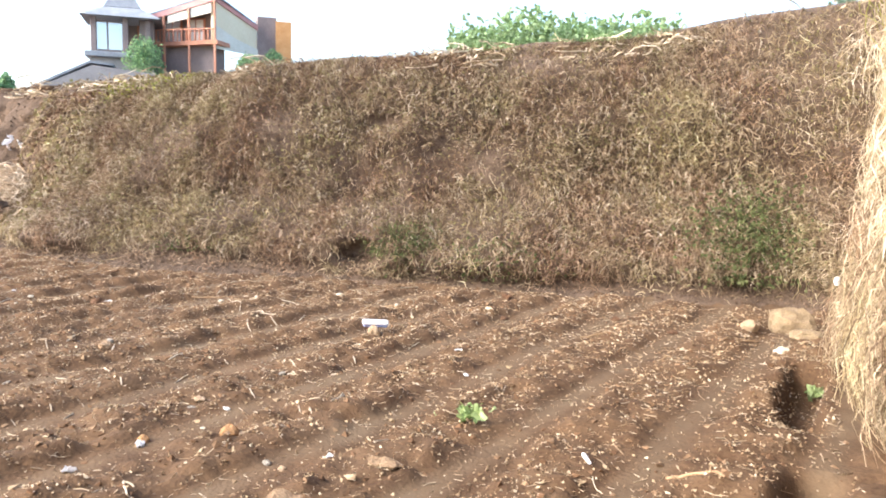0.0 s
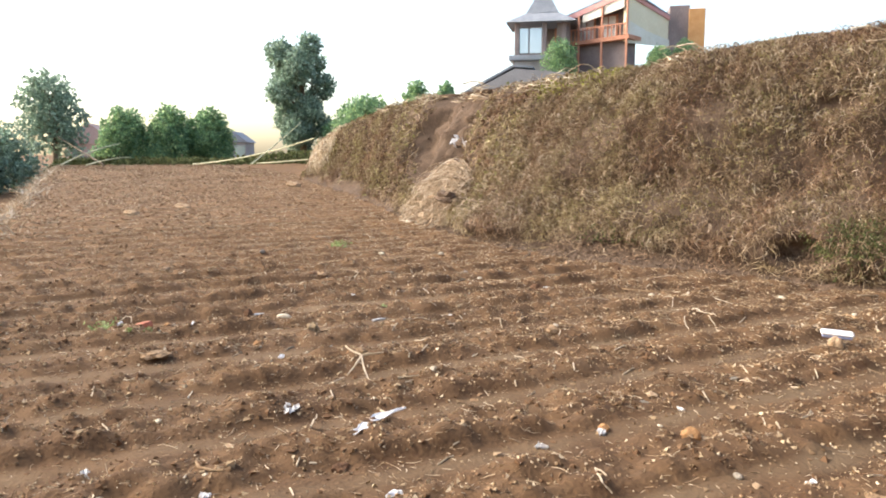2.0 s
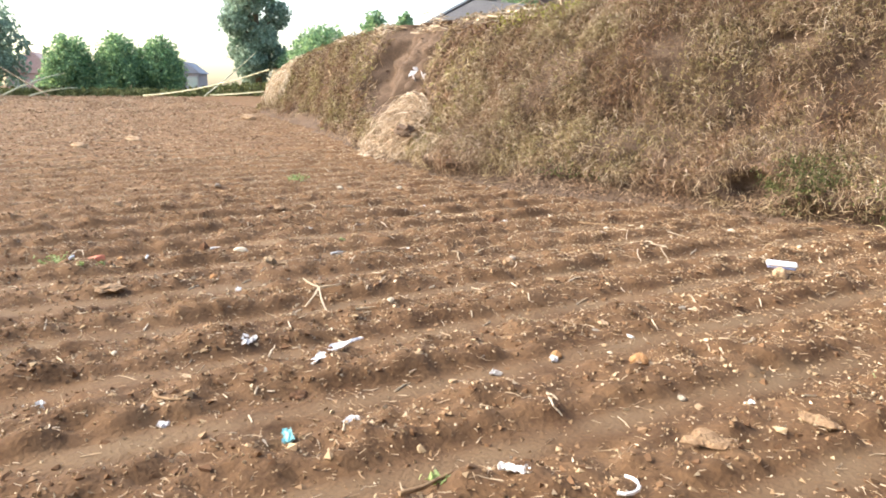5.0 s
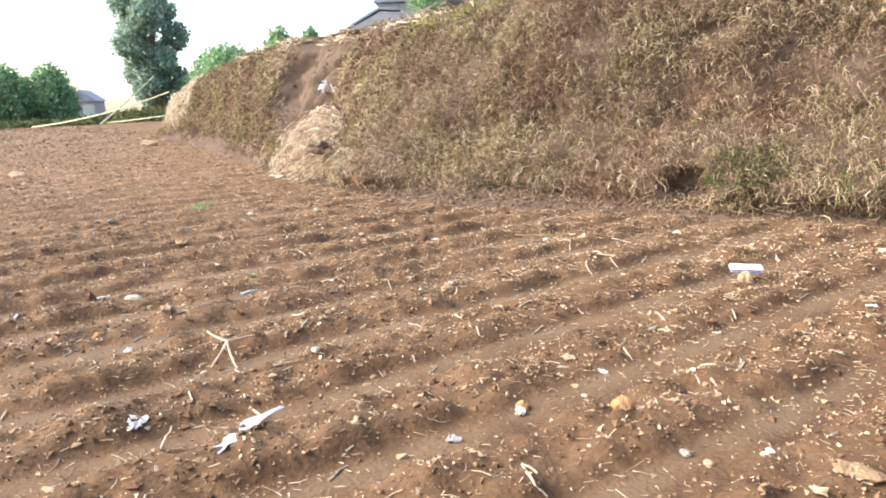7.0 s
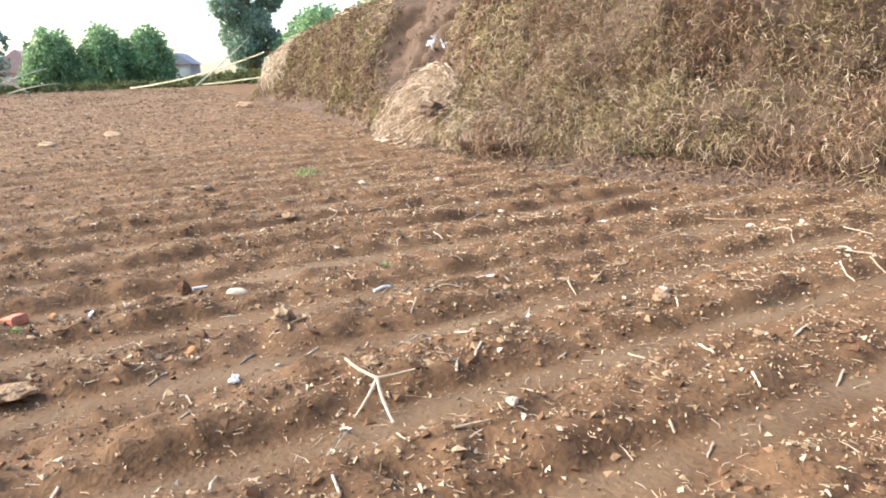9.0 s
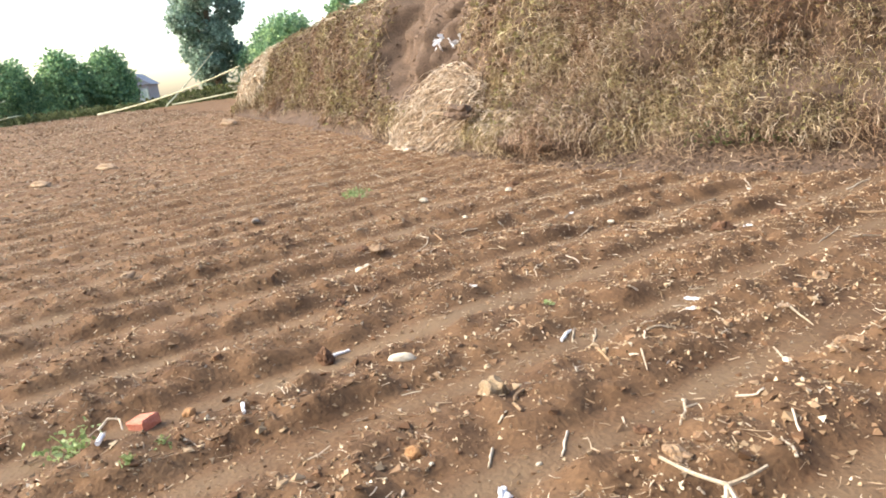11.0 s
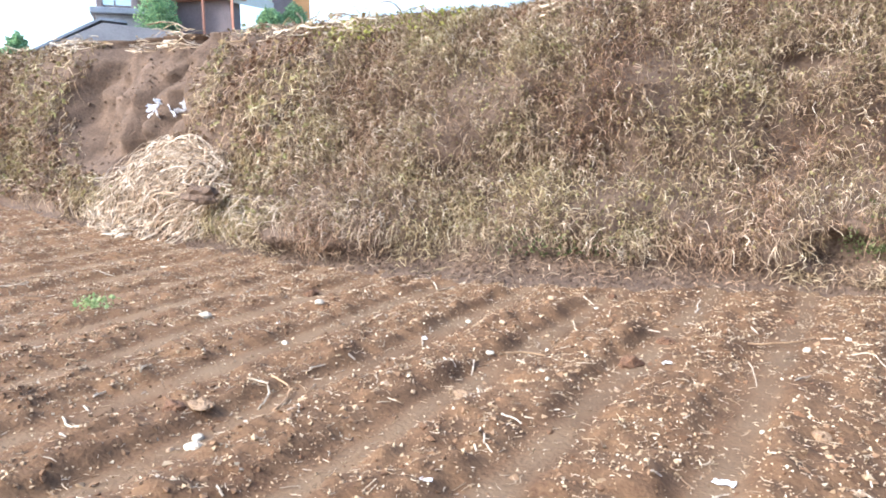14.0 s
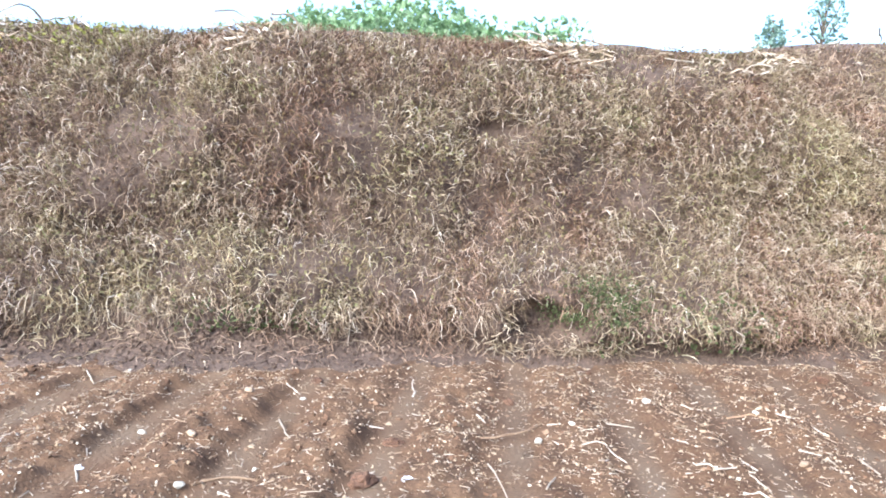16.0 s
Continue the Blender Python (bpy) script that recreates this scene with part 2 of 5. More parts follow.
_g.inputs["Metallic"].default_value = 0.6


# ---- builders ----
rng = np.random.default_rng(7)


def lattice(ix, iy, seed):
    h = (ix.astype(np.int64) * 374761393 + iy.astype(np.int64) * 668265263 + seed * 1442695041) & 0xFFFFFFFF
    h = ((h ^ (h >> 13)) * 1274126177) & 0xFFFFFFFF
    return ((h ^ (h >> 16)) & 0xFFFF) / 65535.0


def vnoise(x, y, seed=0):
    """Smooth value noise in -1..1 over arrays."""
    x, y = np.asarray(x, float), np.asarray(y, float)
    ix, iy = np.floor(x), np.floor(y)
    fx, fy = x - ix, y - iy
    fx, fy = fx * fx * (3 - 2 * fx), fy * fy * (3 - 2 * fy)
    a, b = lattice(ix, iy, seed), lattice(ix + 1, iy, seed)
    c, d = lattice(ix, iy + 1, seed), lattice(ix + 1, iy + 1, seed)
    return 2 * ((a * (1 - fx) + b * fx) * (1 - fy) + (c * (1 - fx) + d * fx) * fy) - 1


def mesh_of(name, verts, quads, material, smooth=False):
    """A mesh object from arrays; faces all of one size (3 or 4)."""
    me = bpy.data.meshes.new(name)
    verts, quads = np.asarray(verts, np.float32).reshape(-1, 3), np.asarray(quads, np.int32)
    n, k = quads.shape
    me.vertices.add(len(verts))
    me.vertices.foreach_set("co", verts.ravel())
    me.loops.add(n * k)
    me.loops.foreach_set("vertex_index", quads.ravel())
    me.polygons.add(n)
    me.polygons.foreach_set("loop_start", np.arange(n, dtype=np.int32) * k)
    me.polygons.foreach_set("use_smooth", np.full(n, smooth))
    me.update(calc_edges=True)
    me.materials.append(material)
    return new(name, me)


def strands(name, paths, radii, material, label, category="", ribbon=False):
    """Many thin stems: paths (N, K, 3), radii (N,). Triangular in section, or flat blades."""
    n, k, _ = paths.shape
    tan = np.gradient(paths, axis=1)
    tan /= np.linalg.norm(tan, axis=2, keepdims=True) + 1e-9
    ref = rng.normal(size=(n, 1, 3))
    a = np.cross(tan, ref)
    a /= np.linalg.norm(a, axis=2, keepdims=True) + 1e-9
    b = np.cross(tan, a)
    taper = np.linspace(1.0, 0.45, k)[None, :, None] * radii[:, None, None]
    if ribbon:
        ring = np.stack([paths + a * taper, paths - a * taper], 2)
        s = 2
    else:
        ring = np.stack([paths + taper * (a * math.cos(q) + b * math.sin(q)) for q in (0, 2.094, 4.189)], 2)
        s = 3
    base = (np.arange(n)[:, None, None] * k + np.arange(k - 1)[None, :, None]) * s
    j = np.arange(s if s == 3 else 1)[None, None, :]
    j2 = (j + 1) % s
    f = np.stack([base + j, base + j2, base + s + j2, base + s + j], -1).reshape(-1, 4)
    return tagged(mesh_of(name, ring, f, material), label, category, kind="stuff")


OCTA = np.array([(1, 0, 0), (-1, 0, 0), (0, 1, 0), (0, -1, 0), (0, 0, 1), (0, 0, -1)], float)
OCTF = np.array([(0, 2, 4), (2, 1, 4), (1, 3, 4), (3, 0, 4), (2, 0, 5), (1, 2, 5), (3, 1, 5), (0, 3, 5)])


def spin(n):
    q = rng.normal(size=(n, 4))
    q /= np.linalg.norm(q, axis=1, keepdims=True)
    w, x, y, z = q.T
    return np.stack([np.stack([1 - 2 * (y * y + z * z), 2 * (x * y - z * w), 2 * (x * z + y * w)], 1),
                     np.stack([2 * (x * y + z * w), 1 - 2 * (x * x + z * z), 2 * (y * z - x * w)], 1),
                     np.stack([2 * (x * z - y * w), 2 * (y * z + x * w), 1 - 2 * (x * x + y * y)], 1)], 1)


TETRA = np.array([(1, 0, -0.5), (-0.6, 0.9, -0.4), (-0.6, -0.9, -0.4), (0, 0, 0.8)], float)
TETF = np.array([(0, 2, 1), (0, 1, 3), (1, 2, 3), (2, 0, 3)])


def chips(name, at, size, material, label, category):
    """Four-sided splinters, for what is only a few millimetres across."""
    n = len(at)
    v = TETRA[None] * (0.6 + 0.8 * rng.random((n, 4, 1))) + rng.normal(size=(n, 4, 3)) * 0.25
    v = np.einsum("nij,nkj->nki", spin(n), v) * size[:, None, None]
    f = (TETF[None] + 4 * np.arange(n)[:, None, None]).reshape(-1, 3)
    return tagged(mesh_of(name, v + at[:, None], f, material), label, category, kind="stuff")


def crumbs(name, at, size, material, label, category, flat=0.7):
    n = len(at)
    v = OCTA[None] * (0.6 + 0.8 * rng.random((n, 6, 1))) + rng.normal(size=(n, 6, 3)) * 0.22
    v = np.einsum("nij,nkj->nki", spin(n), v) * size[:, None, None]
    v[:, :, 2] *= flat
    f = (OCTF[None] + 6 * np.arange(n)[:, None, None]).reshape(-1, 3)
    return tagged(mesh_of(name, v + at[:, None], f, material), label, category, kind="stuff")


def blades(name, at, size, material, label="", category="", kind="stuff", droop=0.3, upright=0.0, parent=None):
    """Many small folded leaves."""
    n = len(at)
    v = np.array([(-.45, 0, 0), (0, -.1, .14), (.45, 0, 0), (-.3, .9, .05), (0, 1.05, -droop), (.3, .9, .05)])[None] * size[:, None, None]
    m = spin(n)
    if upright:
        m[:, 2] *= upright
    v = np.einsum("nij,nkj->nki", m, v)
    f = (np.array([(0, 1, 4, 3), (1, 2, 5, 4)])[None] + 6 * np.arange(n)[:, None, None]).reshape(-1, 4)
    ob = mesh_of(name, v + at[:, None], f, material)
    if parent:
        ob.parent = parent
        return ob
    return tagged(ob, label, category, kind=kind)


def part(name, bm, material, parent=None, label="", smooth=False):
    me = bpy.data.meshes.new(name)
    bm.to_mesh(me)
    bm.free()
    me.materials.append(material)
    if smooth:
        for p in me.polygons:
            p.use_smooth = True
    ob = new(name, me)
    ob.parent = parent
    return tagged(ob, label)


def block(sx, sy, sz, at=(0, 0, 0), bevel=0.02):
    """A box on its base centre with softened edges."""
    bm = bmesh.new()
    bmesh.ops.create_cube(bm, size=1)
    for v in bm.verts:
        v.co = Vector((v.co.x * sx, v.co.y * sy, (v.co.z + 0.5) * sz)) + Vector(at)
    if bevel:
        bmesh.ops.bevel(bm, geom=bm.edges[:], offset=bevel, segments=1, affect="EDGES")
    return bm


def prism(points, depth):
    """An upright slab: outline in x, z, from y = 0 back to depth."""
    bm = bmesh.new()
    a = [bm.verts.new((x, 0, z)) for x, z in points]
    b = [bm.verts.new((x, depth, z)) for x, z in points]
    bm.faces.new(a)
    bm.faces.new(b[::-1])
    for i in range(len(a)):
        j = (i + 1) % len(a)
        bm.faces.new((a[j], a[i], b[i], b[j]))
    bmesh.ops.recalc_face_normals(bm, faces=bm.faces[:])
    return bm


def tube(path, r0, r1=None, sides=6, wobble=0.0, seed=0):
    """A tapered stem along a path."""
    r1 = r0 * 0.6 if r1 is None else r1
    rnd = random.Random(seed)
    bm = bmesh.new()
    pts = [Vector(p) for p in path]
    rings = []
    for i, p in enumerate(pts):
        d = (pts[min(i + 1, len(pts) - 1)] - pts[max(i - 1, 0)]).normalized()
        a = d.orthogonal().normalized()
        b = d.cross(a)
        r = r0 + (r1 - r0) * i / (len(pts) - 1)
        rings.append([bm.verts.new(p + (a * math.cos(6.2832 * k / sides) + b * math.sin(6.2832 * k / sides)) * r * (1 + wobble * rnd.uniform(-1, 1))) for k in range(sides)])
    for u, v in zip(rings, rings[1:]):
        for k in range(sides):
            bm.faces.new((u[k], u[(k + 1) % sides], v[(k + 1) % sides], v[k]))
    bm.faces.new(rings[0][::-1])
    bm.faces.new(rings[-1])
    return bm


def lump(sx, sy, sz, seed=0, rough=0.25, cuts=2):
    """An irregular stone or clod with its base near z = 0."""
    bm = bmesh.new()
    bmesh.ops.create_icosphere(bm, subdivisions=cuts + 1, radius=1)
    for v in bm.verts:
        k = 1 + rough * noise.noise(v.co * 1.3 + Vector((seed * 7.1, 0, 0))) + rough * 0.5 * noise.noise(v.co * 3.1 + Vector((0, seed * 3.3, 0)))
        c = v.co * k
        v.co = Vector((c.x * sx, c.y * sy, max(c.z, -0.75) * sz + 0.45 * sz))
    return bm


# ---- the lie of the land ----
FURROW, PERIOD, PHASE = radians(9.0), 0.765, -3.17


def edge_y(x):
    """The foot of the embankment, where the tilled soil ends."""
    return np.interp(x, [-29, -24.9, -19.6, -15.3, -13, -11, -9, -7.4, -6, -4, -2, 0, 2.2, 6],
                     [13.9, 12.45, 11.2, 10.1, 9.25, 8.75, 8.2, 7.85, 7.85, 8.4, 8.75, 9.1, 9.6, 9.8])


def rise(x):
    s = np.maximum(0.0, -(x + 9.0))
    return np.minimum(0.0405 * s * s / (s + 6.0), 0.97)


def land(x, y, detail=True):
    x, y = np.asarray(x, float), np.asarray(y, float)
    z = rise(x)
    border = 1.5 - 0.18 * (x + 14.8)
    drop = np.clip((border - y) / 1.2, 0, 1) * np.clip((-x - 12.0) / 3.0, 0, 1)
    z = z - 1.3 * drop * drop * (3 - 2 * drop)
    tilled = np.clip((edge_y(x) - y) / 0.2, 0, 1) * np.clip((x + 42) / 8, 0, 1) * np.clip((14 - np.abs(y - 2)) / 4, 0, 1) * np.clip((2.7 - x) / 0.3, 0, 1)
    s = x * math.cos(FURROW) - y * math.sin(FURROW) + 0.06 * vnoise(x * 0.5, y * 0.5, 3) + 0.022 * vnoise(x * 4.3, y * 4.3, 4)
    w = 0.5 + 0.5 * np.cos(6.28318 * (s - PHASE) / PERIOD)      # 1 in the furrow, 0 on the ridge
    deep = 0.72 + 0.42 * vnoise(x * 0.8, y * 0.8, 5) + 0.18 * vnoise(x * 2.3, y * 2.3, 6)
    deep = deep * np.interp(x, [-16, -8, -5.5, -2.5, -1], [0.35, 0.6, 1.05, 1.0, 0.8])
    z = z + tilled * (0.012 - 0.060 * deep * (lambda q: q * q * (3 - 2 * q))(np.clip((w - 0.30) / 0.52, 0, 1)))
    if detail:
        loose = tilled * np.interp(x, [-15, -6], [0.4, 1.0]) * (1 - 0.93 * np.clip((w - 0.6) / 0.25, 0, 1))
        z = z + loose * (0.024 * vnoise(x * 2.6, y * 2.6, 11) + 0.031 * vnoise(x * 6.3, y * 6.3, 12) + 0.030 * np.abs(vnoise(x * 9.5, y * 9.5, 13)) + 0.018 * vnoise(x * 15, y * 15, 14))
        z = z + (1 - tilled) * (0.03 * vnoise(x * 4, y * 4, 15) + 0.025 * vnoise(x * 11, y * 11, 16) + 0.010 * vnoise(x * 15, y * 15, 17))
    run = np.clip((y - 5.2) / 0.3, 0, 1) * np.clip((6.85 - y) / 0.3, 0, 1) + np.clip((y - 3.7) / 0.2, 0, 1) * np.clip((4.6 - y) / 0.2, 0, 1)
    trench = np.exp(-((x - 2.10 - 0.05 * np.sin(y * 3)) / 0.12) ** 4) * run
    return z - 0.30 * trench


def spread(lo, hi, step, far, grow=1.35):
    a = list(np.arange(lo, hi, step))
    d = step
    while a[-1] < far:
        d = min(d * grow, 400)
        a.append(a[-1] + d)
    d, b = step, []
    x = lo
    while x > -far:
        d = min(d * grow, 400)
        x -= d
        b.append(x)
    return np.array(b[::-1] + a)


gx, gy = spread(-13.0, 2.9, 0.036, 3000, 1.04), spread(-0.6, 9.7, 0.036, 3000, 1.12)
GX, GY = np.meshgrid(gx, gy, indexing="ij")
GZ = land(GX, GY)
gi = np.arange(len(gx) * len(gy)).reshape(len(gx), len(gy))
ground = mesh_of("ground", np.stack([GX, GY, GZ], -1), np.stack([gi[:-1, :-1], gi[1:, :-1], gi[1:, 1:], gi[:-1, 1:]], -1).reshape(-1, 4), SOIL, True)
tagged(ground, "tilled reddish-brown field with shallow planting furrows", "field", kind="structure")

# ---- embankment: foot line, then up the face and back over the terrace ----
foot = [(-60, 62), (-44, 38), (-34, 24), (-30.5, 17.5), (-28.3, 13.9)]
foot += [(x, float(edge_y(x))) for x in np.arange(-27.5, 1.6, 0.6)]
foot += [(1.95, 9.62), (2.28, 9.45), (2.40, 9.0), (2.44, 8.0), (2.48, 7.0), (2.52, 6.0), (2.56, 5.0), (2.60, 4.0), (2.72, 2.5), (2.85, 1.0), (3.0, -1.0), (3.1, -4.0), (3.4, -10.0), (5, -25.0)]
foot = np.array(foot)
arc = np.concatenate([[0], np.cumsum(np.hypot(*np.diff(foot, axis=0).T))])
us = np.concatenate([np.linspace(0, arc[3], 30), np.arange(arc[3] + 0.1, arc[-5], 0.085), np.linspace(arc[-5] + 0.2, arc[-1], 40)])
bx, by = np.interp(us, arc, foot[:, 0]), np.interp(us, arc, foot[:, 1])
kern = np.hanning(17)
kern /= kern.sum()
bx[8:-8], by[8:-8] = np.convolve(bx, kern, "valid"), np.convolve(by, kern, "valid")
tx, ty = np.gradient(bx), np.gradient(by)
wide = np.hanning(29)
wide /= wide.sum()
tx[14:-14], ty[14:-14] = np.convolve(tx, wide, "valid"), np.convolve(ty, wide, "valid")
tl = np.hypot(tx, ty)
nx, ny = -ty / tl, tx / tl          # into the hill
right_bank = us > arc[-14]
side_w = np.clip((us - arc[-12]) / 2.2, 0, 1)
side_w = side_w * side_w * (3 - 2 * side_w)
TOP = 4.1 * side_w + (1 - side_w) * (np.interp(bx, [-60, -32, -29, -26.5, -24.5, -20.5, -16, -12, -7.4, -4, 0, 1.2, 2.3], [2.2, 1.6, 1.6, 2.2, 2.55, 2.95, 3.12, 3.02, 2.94, 3.14, 3.40, 3.54, 3.88]))
slope_back = 0.12 * side_w + (1 - side_w) * np.interp(bx, [-30, -18, -14, -11, -9, -3, 1.5], [0.15, 0.45, 1.1, 1.42, 1.4, 1.05, 0.12])
# face profile: offset into the hill, share of the height
PO = np.array([-0.25, 0.0, 0.20, 0.27, 0.26, 0.56, 1.10, 1.25, 1.45, 1.75, 2.10, 2.55])
PH = np.array([-0.06, 0.0, 0.016, 0.045, 0.095, 0.20, 0.33, 0.48, 0.64, 0.79, 0.91, 1.0])
vs = np.linspace(0, len(PO) - 1, 70)
po, ph = np.interp(vs, np.arange(len(PO)), PO), np.interp(vs, np.arange(len(PO)), PH)
back_o, back_h = np.array([2.9, 3.4, 4.2, 6, 9, 13, 19, 28, 40, 60, 110, 400, 1500]), np.array([0.04, 0.08, 0.16, 0.36, 0.7, 1.15, 1.8, 2.9, 4.4, 6.2, 8.0, 8, 8])
NB = len(back_o)
steep = 0.20 * side_w + (1 - side_w) * np.interp(bx, [-30, -24, -14, -11], [0.6, 0.65, 0.75, 1.0])
OFF = np.concatenate([po[None, :] * steep[:, None], back_o[None, :] - 2.55 * (1 - steep[:, None])], 1)
base_z = rise(bx)
HZ = np.concatenate([base_z[:, None] + (TOP - base_z)[:, None] * ph[None, :], TOP[:, None] + slope_back[:, None] * back_h[None, :]], 1)
# relief: bulges of the face, the slide scar, the small hollow at the foot
vv = np.concatenate([ph, np.ones(NB)])
U, Vh = np.meshgrid(us, vv, indexing="ij")
face = np.clip(vv / 0.08, 0, 1) * np.clip((1.02 - vv) / 0.1 + 0.4, 0, 1)
relief = 0.22 * vnoise(U * 0.55, Vh * 2.2, 21) + 0.12 * vnoise(U * 1.7, Vh * 5, 22) + 0.05 * vnoise(U * 4.5, Vh * 13, 23) + 0.025 * vnoise(U * 11, Vh * 33, 24)
SCAR_A = (bx + 13.9)[:, None] + 0.5 * (Vh - 0.5) + 0.35 * vnoise(U * 0.0, Vh * 6, 25)      # bare earth of a slide
scar = np.exp(-(SCAR_A / 1.7) ** 6) * np.clip((Vh - 0.16) / 0.15, 0, 1)
lean = SCAR_A - 1.5 * (Vh - 0.6)
gully = np.exp(-((SCAR_A + 1.35) / 0.2) ** 2) + np.exp(-((lean - 0.25 + 0.1 * np.sin(9 * Vh)) / 0.14) ** 2) + 0.8 * np.exp(-((lean - 1.0) / 0.15) ** 2)
HOLE = (-3.10, 0.33)
hole = np.exp(-(((bx - HOLE[0])[:, None] / 0.36) ** 2 + ((HZ - HOLE[1]) / 0.18) ** 2) ** 3) * (~right_bank)[:, None]
above_hole = np.exp(-(((bx - HOLE[0])[:, None] / 0.36) ** 2 + ((HZ - HOLE[1] - 0.04) / 0.20) ** 2) ** 3) * (~right_bank)[:, None]
hollow2 = np.exp(-(((bx + 3.3)[:, None] / 0.35) ** 2 + ((HZ - 2.1) / 0.16) ** 2)) * (~right_bank)[:, None]
relief = relief * (1 - 0.3 * scar) + scar * (0.12 * vnoise(U * 3, Vh * 9, 26) + 0.08 * vnoise(U * 8, Vh * 22, 27)) + 0.55 * scar + 0.26 * gully * scar + 0.40 * hole + 0.25 * hollow2
R = relief * face[None, :]
R += (np.clip((-bx - 14.2) / 0.8, 0, 1) * np.clip((bx + 27) / 1.5, 0, 1))[:, None] * 0.55 * np.exp(-((vv - 0.14) / 0.11) ** 2)[None, :] * (0.7 + 0.5 * vnoise(U * 0.8, Vh * 2, 29))
R[:, -NB:] *= 0.3
back_bump = np.zeros_like(HZ)
back_bump[:, -NB:] = 0.12 * vnoise(U[:, -NB:] * 0.7, np.arange(NB)[None, :] * 1.3, 31)
BX, BY, BZ = bx[:, None] + nx[:, None] * (OFF + R), by[:, None] + ny[:, None] * (OFF + R), HZ + back_bump
bank_pts = np.stack([BX, BY, BZ], -1)
bi = np.arange(BX.size).reshape(BX.shape)
bank = mesh_of("embankment", bank_pts, np.stack([bi[:-1, :-1], bi[1:, :-1], bi[1:, 1:], bi[:-1, 1:]], -1).reshape(-1, 4)[:, ::-1], BANK_SOIL, True)
tagged(bank, "steep bare-earth embankment below a higher terrace", "embankment", kind="structure")
bank_n = np.cross(np.gradient(bank_pts, axis=0), np.gradient(bank_pts, axis=1))
bank_n /= np.linalg.norm(bank_n, axis=2, keepdims=True) + 1e-9
bank_n[(bank_n[:, :, 0] * nx[:, None] + bank_n[:, :, 1] * ny[:, None]) > 0] *= -1


def on_bank(n, u_lo, u_hi, h_lo=0.08, h_hi=1.0, keep=None):
    """Random places on the face: point, outward normal, along, downhill, index along, share of height."""
    iu = rng.random(n) * (u_hi - u_lo) + u_lo
    fu = np.interp(iu, us, np.arange(len(us)))
    fv = np.interp(h_lo + (h_hi - h_lo) * rng.random(n), ph, np.arange(len(ph)))
    if keep is not None:
        ok = keep(fu, fv)
        fu, fv = fu[ok], fv[ok]
    a, b = np.clip(fu.astype(int), 0, len(us) - 2), np.clip(fv.astype(int), 0, len(ph) - 2)
    ru, rv = (fu - a)[:, None], (fv - b)[:, None]
    p = (bank_pts[a, b] * (1 - ru) + bank_pts[a + 1, b] * ru) * (1 - rv) + (bank_pts[a, b + 1] * (1 - ru) + bank_pts[a + 1, b + 1] * ru) * rv
    nn = bank_n[a, b]
    side = np.stack([tx[a] / tl[a], ty[a] / tl[a], 0 * tx[a]], 1)
    down = bank_pts[a, b] - bank_pts[a, np.minimum(b + 1, len(ph) - 1)]
    down /= np.linalg.norm(down, axis=1, keepdims=True) + 1e-9
    return p, nn, side, down, a, ph[b]


def tangle(n, u_lo, u_hi, h_lo, h_hi, length, spread_deg, radius, name, material, label, keep=None, k=5, bulge=0.09, lift=0.02, ribbon=False, kink=0.04):
    p, nn, side, down, a, h = on_bank(n, u_lo, u_hi, h_lo, h_hi, keep)
    n = len(p)
    ang = rng.normal(0, radians(spread_deg), n)[:, None]
    L = (length * (0.45 + 1.1 * rng.random(n)))[:, None]
    d = down * np.cos(ang) + side * np.sin(ang)
    s = np.linspace(0, 1, k)[None, :, None]
    curl = side * rng.normal(0, 0.34, n)[:, None] + down * rng.normal(0, 0.3, n)[:, None]
    out = nn * (bulge * (0.3 + rng.random(n)))[:, None]
    path = p[:, None] + nn[:, None] * lift + L[:, None] * (d[:, None] * s + curl[:, None] * s * (1 - s)) + out[:, None] * (4 * s * (1 - s)) ** 0.6
    path += rng.normal(0, kink, path.shape) * L[:, None] * np.array([0] + [1] * (k - 1))[None, :, None]
    path[:, :, 2] -= 0.10 * L * s[:, :, 0] ** 2
    return strands(name, path, radius * (0.6 + 0.9 * rng.random(n)), material, label, "dry vegetation", ribbon)


def covered(fu, fv):
    a, b = fu.astype(int), fv.astype(int)
    bare = vnoise(us[a] * 0.9, ph[b] * 4.5, 41) + 0.5 * vnoise(us[a] * 2.6, ph[b] * 9, 42)
    low = 0.075 + 0.04 * vnoise(us[a] * 0.9, 0 * us[a], 43) + 0.03 * vnoise(us[a] * 3.1, 0 * us[a], 44)
    return (ph[b] > low) & (scar[a, b] < 0.35) & (hole[a, b] < 0.30) & (above_hole[a, b] < 0.65) & (hollow2[a, b] < 0.4) & (rng.random(len(a)) < np.clip(0.8 - 0.75 * bare, 0.22, 1))


def u_at(x):
    return float(np.interp(x, bx[:np.argmax(bx)], us[:np.argmax(bx)]))


U_END = float(arc[-12]) + 0.2
tangle(30000, u_at(-9.5), U_END, 0.05, 1.0, 0.11, 60, 0.0034, "dark_vine_underlayer", UNDERVINE, "dark vine stems close to the earth face", covered, k=3, bulge=0.05, kink=0.08)
tangle(34000, u_at(-9.5), U_END, 0.055, 1.0, 0.095, 58, 0.0031, "dry_vine_tangle", VINE, "tangle of kinked tan vine stems over the earth face", covered, k=4, bulge=0.06, lift=0.05, kink=0.10)
tangle(3600, u_at(-11), U_END, 0.10, 0.45, 0.17, 40, 0.0036, "hanging_vine_fringe", VINE, "fringe of dry stems hanging at the foot of the bank", covered, bulge=0.09, k=5, kink=0.09)
